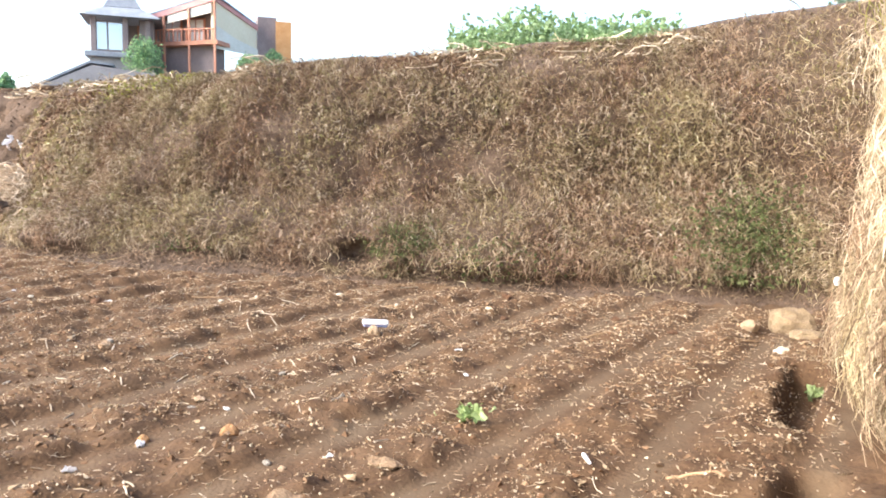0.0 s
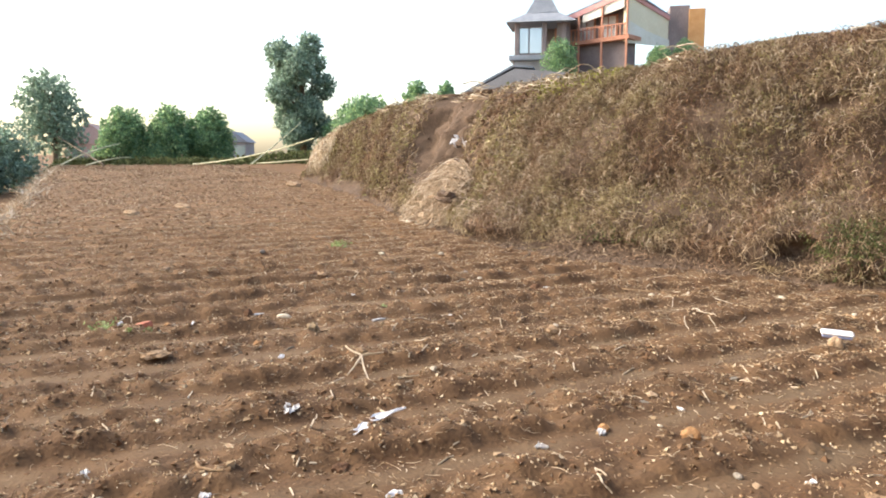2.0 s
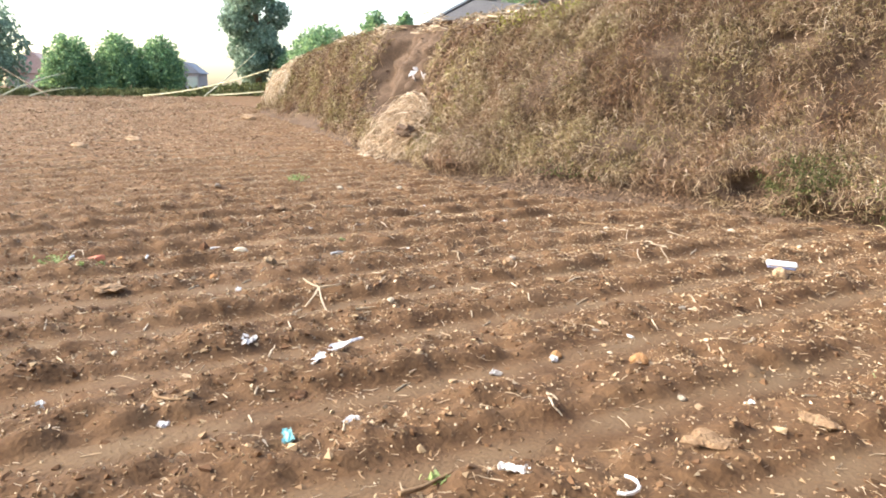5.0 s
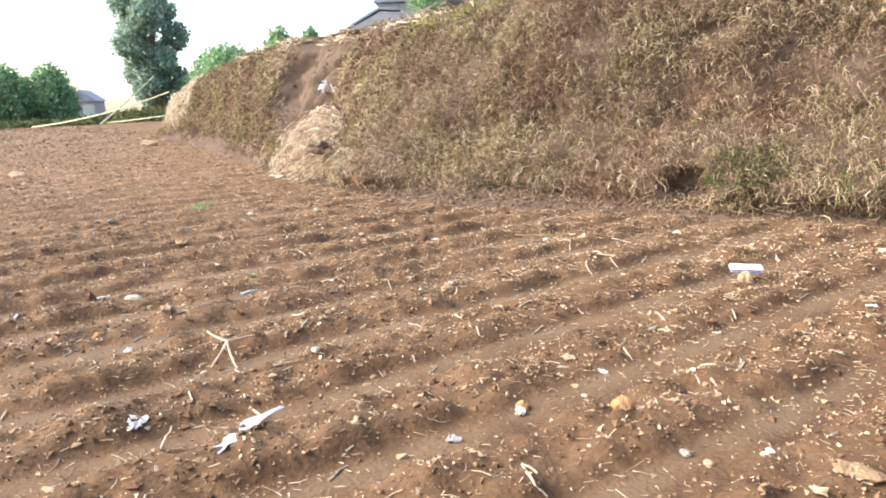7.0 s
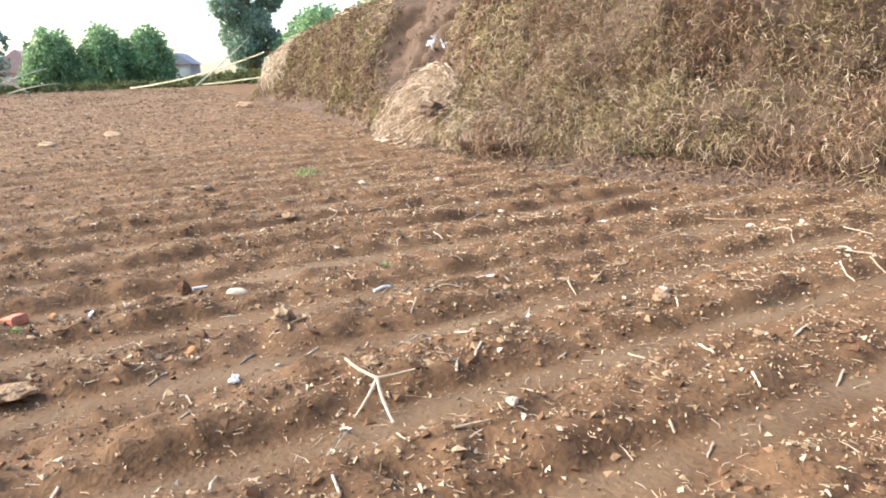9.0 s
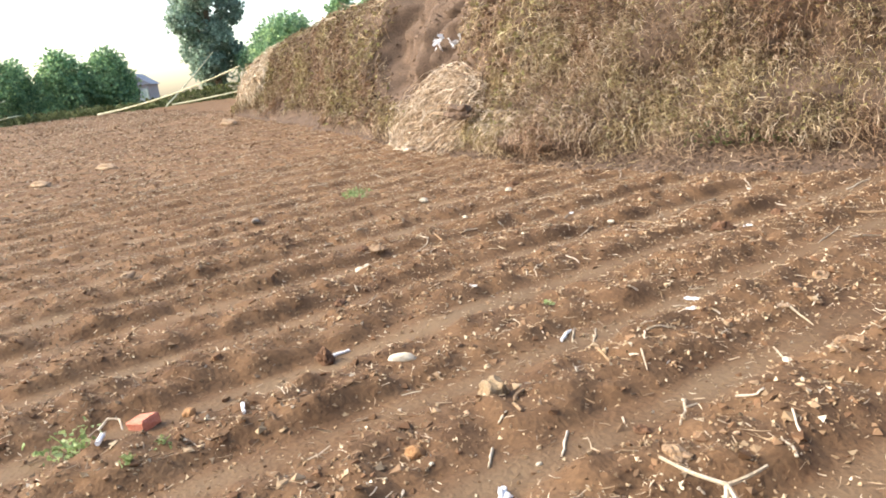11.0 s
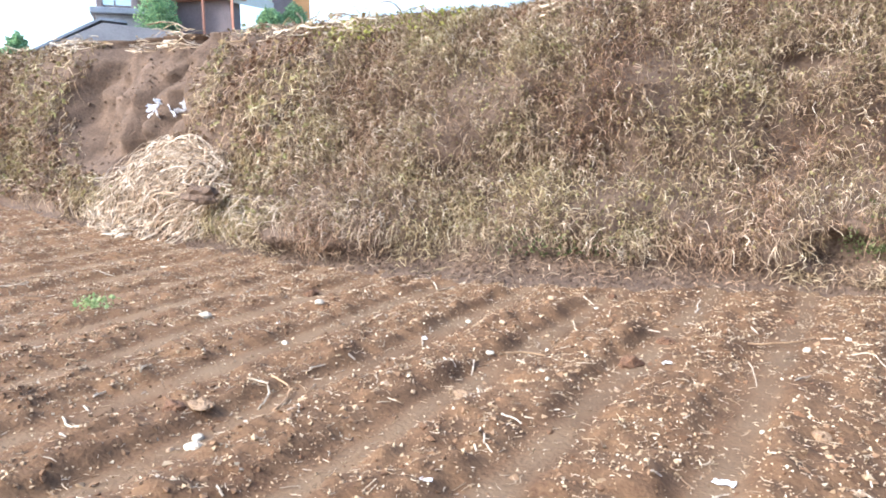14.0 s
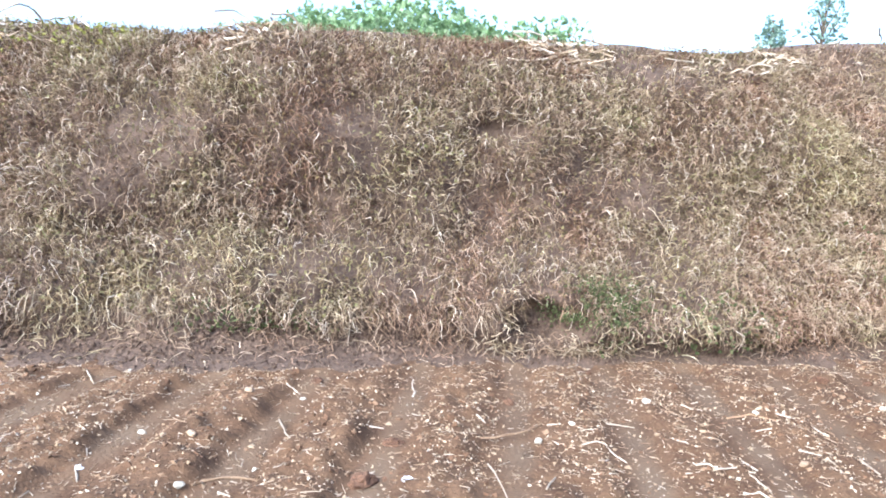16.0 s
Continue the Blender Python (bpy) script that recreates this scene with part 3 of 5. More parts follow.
tangle(15000, u_at(-28), u_at(-9.5), 0.08, 1.0, 0.24, 55, 0.0065, "dry_vine_tangle", VINE, "tangle of dry tan vine stems over the earth face", covered, k=3)
tangle(30000, u_at(-9.5), U_END, 0.05, 1.0, 0.06, 90, 0.0034, "dead_leaf_strips", DEADLEAF, "shrivelled strips of dead leaf hung in the vines", covered, k=3, ribbon=True)
tangle(600, u_at(-28), U_END, 0.15, 0.95, 0.28, 36, 0.0044, "thick_dry_stems", VINE, "thicker bleached stems among the dry vines", covered, k=5)
for n, lo, hi, size in ((52000, u_at(-9.5), U_END, 0.024), (18000, u_at(-28), u_at(-9.5), 0.055)):
    p, nn, *_ = on_bank(n, lo, hi, 0.04, 1.0, covered)
    blades("dead_leaf_litter", p + nn * (0.01 + 0.09 * rng.random((len(p), 1))), size * (0.5 + rng.random(len(p))), DEADLEAF, "withered brown and olive leaves among dry stems", "dead leaves")
p, nn, *_ = on_bank(9000, u_at(-28), U_END, 0.0, 1.0, lambda a, b: rng.random(len(a)) < 0.8)
crumbs("bank_crumbs", p + nn * 0.01, 0.008 + 0.03 * rng.random(len(p)) ** 3, BANKCRUMB, "crumbs of earth on the bank face", "soil crumbs")
p, nn, *_ = on_bank(16000, u_at(-14), U_END, 0.0, 0.09)
chips("bank_crumbs", p + nn * 0.008, 0.005 + 0.016 * rng.random(len(p)) ** 2.5, BANKCRUMB, "fallen earth crumbs along the foot of the bank", "soil crumbs")
tangle(1100, u_at(-14), U_END, 0.005, 0.08, 0.12, 120, 0.0038, "fallen_stems", VINE, "fallen dry stems along the foot of the bank", None, k=4, bulge=0.02)
tangle(3000, u_at(-14), U_END, 0.085, 0.17, 0.19, 30, 0.0036, "hanging_vine_fringe", VINE, "fringe of dry stems hanging at the foot of the bank", covered, k=5, bulge=0.07, kink=0.08)
tangle(4200, u_at(-10), U_END, 0.09, 0.98, 0.115, 36, 0.0029, "bleached_vine_stems", PALE, "bleached upright stems among the dry vines", covered, k=5, bulge=0.08, lift=0.06, kink=0.10)
tangle(800, u_at(1.98), U_END, 0.70, 1.0, 0.34, 35, 0.0045, "bleached_hanging_straw", PALE, "bleached straw hanging over the corner of the banks", None, bulge=0.16)
tangle(380, u_at(-10.2), u_at(-7.6), 0.05, 0.22, 0.22, 26, 0.0042, "bleached_hanging_straw", HEAPSTRAW, "pale straw hanging in tufts beside the heap", covered, bulge=0.14)
tangle(1000, u_at(-26.8), u_at(-23.8), 0.45, 1.0, 0.55, 50, 0.012, "bleached_hanging_straw", PALE, "pale straw tufts at the far end of the bank", None, bulge=0.2)
tangle(170, u_at(-3.55), u_at(-2.3), 0.012, 0.06, 0.12, 100, 0.0042, "fallen_stems", VINE, "tan fallen stems below the hollow", None, k=4, bulge=0.05)
# sunlit side bank
tangle(10000, U_END + 0.1, U_END + 8, 0.30, 1.0, 0.36, 30, 0.0036, "bleached_hanging_straw", PALE, "bleached straw hanging thickly over the side bank", None, bulge=0.12)
tangle(10000, U_END - 0.3, U_END + 8, 0.03, 0.6, 0.30, 30, 0.0034, "hanging_dry_stems", VINE, "fine dry stems hanging down the side bank", None, bulge=0.10, k=4)
tangle(5000, u_at(0.8), U_END + 0.5, 0.08, 1.0, 0.17, 70, 0.0042, "dry_vine_tangle", VINE, "tangle of dry tan vine stems over the earth face", None, bulge=0.10, k=4)
tangle(1600, U_END + 0.2, U_END + 5, 0.72, 1.0, 0.45, 60, 0.0045, "terrace_grass", YGREEN, "yellow-green grass hanging over the top of the side bank", None, bulge=0.25)
tangle(1200, U_END + 0.5, U_END + 9, 0.85, 1.0, 0.7, 120, 0.006, "terrace_dry_grass", PALE, "tall dry grass on the terrace edge", None, bulge=0.5)


def near_at(x0, h0, wx, wh, n, size, material, name, label, lift=0.05):
    p, nn, *_ = on_bank(n, u_at(x0 - 1.5 * wx), u_at(x0 + 1.5 * wx), max(h0 - 1.6 * wh, 0.03), min(h0 + 1.6 * wh, 1.0))
    q = ((p[:, 0] - p[:, 0].mean()) / wx) ** 2 + ((p[:, 2] - p[:, 2].mean()) / (3.4 * wh)) ** 2
    ok = rng.random(len(p)) < np.exp(-q) * 1.3
    p, nn = p[ok], nn[ok]
    return blades(name, p + nn * (lift * (0.2 + 1.4 * rng.random((len(p), 1)))), size * (0.5 + rng.random(len(p))), material, label, "weeds")


near_at(-2.55, 0.135, 0.36, 0.05, 3600, 0.020, GREEN, "creeping_weed", "small green creeping weed beside the hollow", 0.11)
near_at(-1.2, 0.11, 0.6, 0.05, 900, 0.026, GREEN, "creeping_weed", "thin green creeping weed at the bank foot", 0.07)
near_at(1.50, 0.15, 0.46, 0.12, 5200, 0.030, GREEN, "weed_patch", "lush green weeds in the corner of the banks", 0.20)
near_at(-5.6, 0.11, 0.5, 0.03, 450, 0.026, GREEN, "creeping_weed", "thin green weed at the bank foot", 0.05)
near_at(-8.3, 0.93, 0.5, 0.04, 260, 0.035, YGREEN, "yellow_grass", "yellow-green grass tuft near the terrace edge", 0.10)
near_at(-9.5, 0.90, 0.5, 0.04, 260, 0.035, YGREEN, "yellow_grass", "yellow-green grass tuft near the terrace edge", 0.10)

# dug-up roots lying along the terrace edge
p, nn, side, down, a, h = on_bank(800, u_at(-20), u_at(2.0), 0.88, 1.0, lambda fu, fv: rng.random(len(fu)) < 0.40 + 0.9 * vnoise(us[fu.astype(int)] * 0.9, 0 * fu, 45))
n = len(p)
s = np.linspace(0, 1, 6)[None, :, None]
L = (0.18 + 0.5 * rng.random(n) ** 2)[:, None, None]
ang = rng.uniform(0, 6.28, n)
d = np.stack([np.cos(ang), np.sin(ang), 0.25 * rng.normal(size=n)], 1)
path = p[:, None] + np.array([0, 0.0, 0.10]) + L * (d[:, None] * (s - 0.5) + rng.normal(0, 0.25, (n, 1, 3)) * s * (1 - s) * 2) + rng.normal(0, 0.012, (n, 6, 3))
path[:, :, 2] = np.maximum(path[:, :, 2], p[:, None, 2] + 0.07)
strands("uprooted_stalks", path, 0.008 + 0.010 * rng.random(n), PALE, "pale uprooted stalks heaped along the terrace edge", "stalks")

# leafy crop on the terrace
n = 26000
cy = 17.4 + 17 * rng.random(n) ** 0.8
cy = np.round(cy / 0.8) * 0.8 + rng.normal(0, 0.22, n)
lo, hi = -5.9 - (cy - 17.4) * 0.455, -0.75 + (cy - 17.4) * 0.02
cx = lo + (hi - lo) * rng.random(n)
cz = np.interp(cx, [-16, -9, 0], [3.1, 3.1, 3.45]) + np.interp(cx, [-16, -9, -3, 1.5], [1.0, 1.0, 0.9, 0.3]) * np.interp(cy - np.interp(cx, [-13, -9.5, -4, 0], [9.2, 8.2, 8.4, 9.1]), back_o, back_h)
cz = cz + rng.random(n) ** 0.7 * 1.42 * (0.75 + 0.25 * vnoise(cx * 1.3, cy * 1.3, 51))
blades("crop_foliage", np.stack([cx, cy, cz], 1), 0.07 + 0.08 * rng.random(n), CROP, "rows of lush green leafy crop on the terrace", "crop")

# ---- loose stuff on the field ----
def field_points(n, lo=(-13, 0.4), hi=(2.3, 9.2), ridge=0.0):
    x, y = rng.uniform(lo[0], hi[0], n), rng.uniform(lo[1], hi[1], n)
    s = x * math.cos(FURROW) - y * math.sin(FURROW)
    w = 0.5 + 0.5 * np.cos(6.28318 * (s - PHASE) / PERIOD)
    patch = 0.5 + 0.5 * vnoise(x * 1.9, y * 1.9, 61)
    ok = (y < edge_y(x) + 0.35) & (y > 1.5 - 0.18 * (x + 14.8)) & (rng.random(n) > ridge * w ** 1.5) & (rng.random(n) < 0.35 + 0.65 * patch)
    x, y = x[ok], y[ok]
    return np.stack([x, y, land(x, y)], 1)


def sizes(n, lo, hi, power=3.0):
    return lo + (hi - lo) * rng.random(n) ** power


p = field_points(80000, ridge=0.85)
crumbs("soil_crumbs", p, sizes(len(p), 0.004, 0.027, 3.8), CRUMB, "loose crumbs of dry reddish-brown tilled earth", "soil crumbs")
p = field_points(22000, (-24, 1.2), (-12.5, 12.0))
crumbs("soil_crumbs", p, sizes(len(p), 0.006, 0.04, 3.5), CRUMB, "loose crumbs of dry reddish-brown tilled earth", "soil crumbs")
p = field_points(12000, (-38, 1.2), (-24, 14.0))
crumbs("soil_crumbs", p, sizes(len(p), 0.012, 0.05), CRUMB, "loose crumbs of dry reddish-brown tilled earth", "soil crumbs")
p = field_points(160000, ridge=0.85)
p[:, 2] += 0.004
chips("pale_pebbles", p, sizes(len(p), 0.0034, 0.0130, 2.6), PEBBLE, "small pale pebbles and dry clod chips", "pebbles")
p = field_points(30000, (-38, 1.2), (-12.5, 14.0))
crumbs("pale_pebbles", p, sizes(len(p), 0.007, 0.03, 2.8), PEBBLE, "small pale pebbles and dry clod chips", "pebbles")


def straw(n, lo, hi, length, radius):
    p = field_points(n, lo, hi, 0.4)
    n = len(p)
    ang = rng.uniform(0, 6.283, n)
    d = np.stack([np.cos(ang), np.sin(ang), rng.normal(0, 0.18, n)], 1)
    s = np.linspace(-0.5, 0.5, 3)[None, :, None]
    L = (length * (0.35 + rng.random(n) ** 2))[:, None, None]
    path = p[:, None] + np.array([0, 0, 0.008]) + L * (d[:, None] * s + rng.normal(0, 0.3, (n, 1, 3)) * (0.25 - s * s) * np.array([1, 1, 0.4]))
    strands("straw_bits", path, radius * (0.6 + 0.8 * rng.random(n)), STRAW, "scattered short bits of dry straw and root", "straw")


straw(52000, (-13, 0.3), (2.3, 9.2), 0.038, 0.0022)
straw(4200, (-13, 0.3), (2.3, 9.2), 0.085, 0.0032)
straw(6000, (-13, 4.6), (2.3, 9.3), 0.060, 0.0042)
straw(15000, (-22, 1.2), (-12.5, 12.0), 0.09, 0.0050)
straw(12000, (-38, 1.2), (-22, 14.0), 0.14, 0.007)


def G(x, y):
    return float(land(np.array([x]), np.array([y]))[0])


def top_thing(name, x, y, label, category, group="", sink=0.0):
    ob = new(name)
    ob.location = (x, y, G(x, y) - sink)
    return tagged(ob, label, category, group)


def stone(x, y, sx, sy, sz, material, label, seed, name="stone", turn=0.0, group="", rough=0.3):
    bm = lump(sx, sy, sz, seed, rough)
    me = part(name, bm, material, smooth=False)
    me.location = (x, y, G(x, y) - 0.2 * sz)
    me.rotation_euler = (0.08 * math.sin(seed), 0.08 * math.cos(seed), turn)
    return tagged(me, label, "stone" if name != "earth_clod" else "clod", group)


def stick(x0, y0, x1, y1, r, material, label, seed=0, lift=0.012, name="twig", bow=0.06, group="", category="twig"):
    """A lying stick: bent, following the ground."""
    rnd = random.Random(seed * 31 + 5)
    a, b = Vector((x0, y0, 0)), Vector((x1, y1, 0))
    side = Vector((-(b - a).y, (b - a).x, 0))
    k = rnd.uniform(-1, 1) * bow
    pts = []
    for i in range(7):
        t = i / 6
        q = a.lerp(b, t) + side * (k * 4 * t * (1 - t) + rnd.uniform(-0.018, 0.018))
        pts.append(q)
    z0, z1 = G(x0, y0), G(x1, y1)
    pts = [Vector((q.x, q.y, max(G(q.x, q.y), z0 + (z1 - z0) * i / 6) + lift * 0.6)) for i, q in enumerate(pts)]
    ob = part(name, tube(pts, r, r * 0.75, 6, 0.18, seed), material)
    return tagged(ob, label, category, group)


def twig_along(points, r, material, label, seed, group):
    """A bent twig that lies along the ground through the given places."""
    rnd = random.Random(seed * 17 + 3)
    pts = []
    for (ax, ay), (bx_, by_) in zip(points, points[1:]):
        for k in range(4):
            t = k / 4
            pts.append((ax + (bx_ - ax) * t, ay + (by_ - ay) * t))
    pts.append(points[-1])
    span = math.dist(points[0], points[-1])
    pts = [(x + rnd.uniform(-0.022, 0.022) * span, y + rnd.uniform(-0.022, 0.022) * span) for x, y in pts]
    ground_z = [G(x, y) for x, y in pts]
    n = len(pts) - 1
    rest = [max(z, ground_z[0] + (ground_z[-1] - ground_z[0]) * i / n) for i, z in enumerate(ground_z)]
    ob = part("twig", tube([(x, y, z + 0.7 * r) for (x, y), z in zip(pts, rest)], r * rnd.uniform(0.85, 1.15), r * rnd.uniform(0.55, 0.8), 6, 0.2, seed), material)
    return tagged(ob, label, "twig", group)


SG = "bleached twigs strewn on the field"
STICKS = "short bleached twig lying on tilled earth"
BENT = "bent bleached root lying on tilled earth"
# beside the rugged stone
for i, q in enumerate([[(-3.78, 2.65), (-3.69, 2.54)], [(-3.64, 2.91), (-3.54, 2.76)], [(-3.83, 2.26), (-3.71, 2.14)], [(-4.34, 3.84), (-4.20, 3.65)], [(-4.22, 3.87), (-4.11, 3.71)], [(-3.89, 3.84), (-3.81, 3.96)], [(-3.90, 3.83), (-3.78, 3.66)], [(-3.75, 3.58), (-3.65, 3.47)], [(-3.79, 3.55), (-3.75, 3.56)], [(-3.52, 4.52), (-3.34, 4.40)], [(-3.38, 4.07), (-3.28, 3.96)], [(-3.77, 4.26), (-3.74, 4.26)], [(-4.07, 4.36), (-4.01, 4.42)], [(-3.59, 4.00), (-3.61, 4.09)], [(-3.95, 3.36), (-3.85, 3.25)], [(-3.44, 3.40), (-3.39, 3.34), (-3.29, 3.13)], [(-3.39, 3.34), (-3.37, 3.39)], [(-3.23, 3.42), (-3.16, 3.45), (-3.15, 3.49)]]):
    twig_along(q, 0.0054, STICK, STICKS if len(q) == 2 else BENT, 0 + i, SG)
# beside the rugged stone
for i, q in enumerate([[(-3.17, 2.61), (-3.12, 2.58)], [(-3.54, 3.13), (-3.51, 3.10)], [(-3.05, 2.83), (-3.03, 2.84)], [(-2.99, 2.87), (-2.93, 2.84)], [(-3.86, 2.77), (-3.86, 2.82)]]):
    twig_along(q, 0.0054, STICK, STICKS if len(q) == 2 else BENT, 18 + i, SG)
# between the branch and the bank
for i, q in enumerate([[(-2.91, 3.26), (-3.00, 3.39)], [(-2.88, 3.15), (-2.97, 3.23)], [(-3.49, 2.20), (-3.48, 2.22), (-3.41, 2.22)], [(-2.60, 5.91), (-2.50, 5.78), (-2.39, 5.70)], [(-3.34, 6.53), (-3.19, 6.51), (-3.09, 6.37)], [(-1.87, 4.38), (-1.82, 4.22)], [(-2.05, 3.44), (-2.01, 3.42)], [(-2.02, 3.94), (-1.96, 3.89)], [(-2.12, 4.46), (-2.13, 4.61)], [(-2.49, 2.82), (-2.45, 2.95)], [(-1.89, 3.47), (-1.85, 3.37)], [(-2.88, 2.59), (-2.79, 2.58), (-2.62, 2.39)], [(-2.32, 2.54), (-2.28, 2.52)], [(-2.50, 2.34), (-2.41, 2.31)], [(-2.66, 2.00), (-2.87, 2.10)], [(-1.47, 3.37), (-1.45, 3.36)], [(-2.75, 3.62), (-2.76, 3.68)], [(-2.57, 3.88), (-2.49, 3.89)]]):
    twig_along(q, 0.0054, STICK, STICKS if len(q) == 2 else BENT, 23 + i, SG)
# in front of the foam tray
for i, q in enumerate([[(-2.81, 4.58), (-2.74, 4.50)], [(-2.36, 4.10), (-2.25, 4.05)], [(-1.40, 4.94), (-1.27, 4.84)], [(-1.26, 4.73), (-1.16, 4.67)], [(-1.05, 5.27), (-1.01, 5.24)], [(-1.20, 4.24), (-1.10, 4.17)], [(-0.79, 4.33), (-0.70, 4.31)], [(-0.65, 4.50), (-0.60, 4.36)], [(-0.63, 4.48), (-0.55, 4.22)], [(-0.69, 4.07), (-0.64, 4.02)], [(-0.61, 4.07), (-0.56, 4.02)], [(-0.59, 3.67), (-0.58, 3.78)], [(-1.65, 7.36), (-1.46, 7.04)]]):
    twig_along(q, 0.0054, STICK, STICKS if len(q) == 2 else BENT, 41 + i, SG)
# round the four-armed branch
for i, q in enumerate([[(-1.91, 1.93), (-2.28, 2.14)], [(-2.20, 2.52), (-1.89, 2.39)], [(-2.08, 2.43), (-2.11, 2.49)], [(-3.19, 2.10), (-3.23, 2.16)], [(-5.12, 4.75), (-5.01, 4.75)], [(-3.22, 1.11), (-3.44, 1.16)], [(-2.75, 1.08), (-2.53, 1.07)], [(-3.03, 1.62), (-3.11, 1.67)], [(-1.64, 1.73), (-1.69, 1.77)], [(-1.65, 1.80), (-1.63, 1.83)], [(-1.42, 2.49), (-1.42, 2.53)], [(-1.31, 2.32), (-1.35, 2.40), (-1.36, 2.45)], [(-1.46, 1.62), (-1.38, 1.60)], [(-1.00, 1.85), (-1.16, 1.96)], [(-1.18, 1.56), (-1.15, 1.57)], [(-1.73, 1.23), (-1.77, 1.25)]]):
    twig_along(q, 0.0054, STICK, STICKS if len(q) == 2 else BENT, 54 + i, SG)
# towards the corner
for i, q in enumerate([[(-2.31, 6.32), (-2.37, 6.50)], [(-0.86, 5.89), (-0.85, 6.00)], [(-0.78, 2.85), (-0.69, 2.83)], [(-0.78, 2.85), (-0.63, 2.73), (-0.59, 2.75)], [(0.01, 3.78), (-0.01, 3.96)]]):
    twig_along(q, 0.0054, STICK, STICKS if len(q) == 2 else BENT, 70 + i, SG)
# below the hollow
for i, q in enumerate([[(-5.21, 6.93), (-5.09, 6.44)], [(-4.33, 7.49), (-4.33, 7.97)], [(-5.60, 5.68), (-5.53, 5.42)], [(-5.41, 5.21), (-5.30, 4.93)], [(-5.76, 5.54), (-5.63, 5.43)], [(-3.93, 6.28), (-3.88, 5.82)], [(-3.92, 7.03), (-3.87, 6.92)], [(-3.47, 6.88), (-3.40, 6.87)], [(-5.17, 4.56), (-5.08, 4.38), (-5.03, 4.35)], [(-5.12, 4.35), (-5.10, 4.32)], [(-3.69, 5.82), (-3.59, 6.08)], [(-4.32, 4.31), (-4.28, 4.35)], [(-3.46, 4.75), (-3.45, 4.66)], [(-5.22, 5.32), (-5.17, 5.32)]]):
    twig_along(q, 0.0056, STICK, STICKS if len(q) == 2 else BENT, 75 + i, SG)
# before the straw heap
for i, q in enumerate([[(-6.66, 4.72), (-6.53, 4.72), (-6.46, 4.61), (-6.42, 4.48)], [(-7.39, 4.25), (-7.40, 4.35)], [(-7.35, 4.57), (-7.44, 4.76)], [(-7.31, 3.98), (-7.03, 3.79), (-6.96, 3.79)], [(-7.33, 4.13), (-7.25, 4.09)], [(-6.47, 5.07), (-6.43, 5.19)], [(-6.37, 5.38), (-6.33, 5.40)], [(-6.16, 6.11), (-6.07, 5.91)], [(-6.98, 3.68), (-6.94, 3.68)], [(-5.99, 3.59), (-5.95, 3.58)], [(-9.82, 7.42), (-9.49, 7.27)], [(-10.09, 6.84), (-9.94, 6.89)], [(-10.40, 5.97), (-10.27, 6.15)]]):
    twig_along(q, 0.0062, STICK, STICKS if len(q) == 2 else BENT, 89 + i, SG)
# along the foot of the bank
for i, q in enumerate([[(-5.35, 5.82), (-5.28, 5.77)], [(-4.63, 6.85), (-4.54, 6.81)], [(-6.76, 7.75), (-6.61, 7.49), (-6.55, 7.75)], [(-5.27, 7.58), (-5.15, 7.46)]]):
    twig_along(q, 0.0066, STICK, STICKS if len(q) == 2 else BENT, 102 + i, SG)
# along the foot of the bank
for i, q in enumerate([[(-3.04, 6.99), (-2.83, 7.02)], [(-3.28, 6.77), (-3.17, 6.77)], [(-2.15, 8.53), (-2.23, 8.08)], [(-1.90, 6.61), (-1.81, 6.50)], [(-1.82, 6.42), (-1.84, 6.31)], [(-2.48, 6.09), (-2.37, 6.05)], [(-2.32, 7.49), (-2.28, 7.37)], [(-1.50, 6.59), (-1.53, 6.34)], [(-2.73, 6.22), (-2.65, 6.20)], [(-2.65, 6.15), (-2.50, 6.22)], [(-2.67, 6.68), (-2.67, 6.50)], [(-1.99, 6.99), (-1.92, 6.91)]]):
    twig_along(q, 0.0058, STICK, STICKS if len(q) == 2 else BENT, 106 + i, SG)
# near the last furrows
for i, q in enumerate([[(-3.08, 4.80), (-3.11, 4.54), (-3.13, 4.33)]]):
    twig_along(q, 0.0054, STICK, STICKS if len(q) == 2 else BENT, 118 + i, SG)
# near the ditch
for i, q in enumerate([[(1.45, 4.17), (1.58, 4.16), (1.72, 4.10)], [(1.06, 6.38), (1.15, 6.45), (1.29, 6.43)], [(0.30, 6.90), (0.60, 7.00)], [(1.45, 7.20), (1.60, 7.45), (1.75, 7.60)], [(-0.41, 1.74), (-0.48, 2.10)]]):
    twig_along(q, 0.010, TWIG, STICKS if len(q) == 2 else BENT, 119 + i, SG)
for i, q in enumerate([(-6.33, 4.49, -6.60, 4.84), (-2.05, 7.3, -1.7, 7.25), (-3.94, 6.6, -3.5, 6.9), (-4.03, 3.62, -3.81, 3.44), (-1.96, 1.36, -1.72, 1.40), (-5.5, 5.9, -5.2, 6.0), (-3.95, 3.02, -3.82, 2.86)]):
    stick(*q, 0.008, TWIG, "crooked brown root lying on tilled earth", 80 + i, bow=0.22, group="crooked roots on the field")
for i, q in enumerate([(-4.92, 2.215, -4.83, 2.175), (-4.25, 3.63, -4.33, 3.80), (-5.17, 2.86, -5.15, 2.95)]):
    stick(*q, 0.010, WHITE, "short white paper-like stub on the earth", 90 + i, name="white_stub", bow=0.0, category="stub")


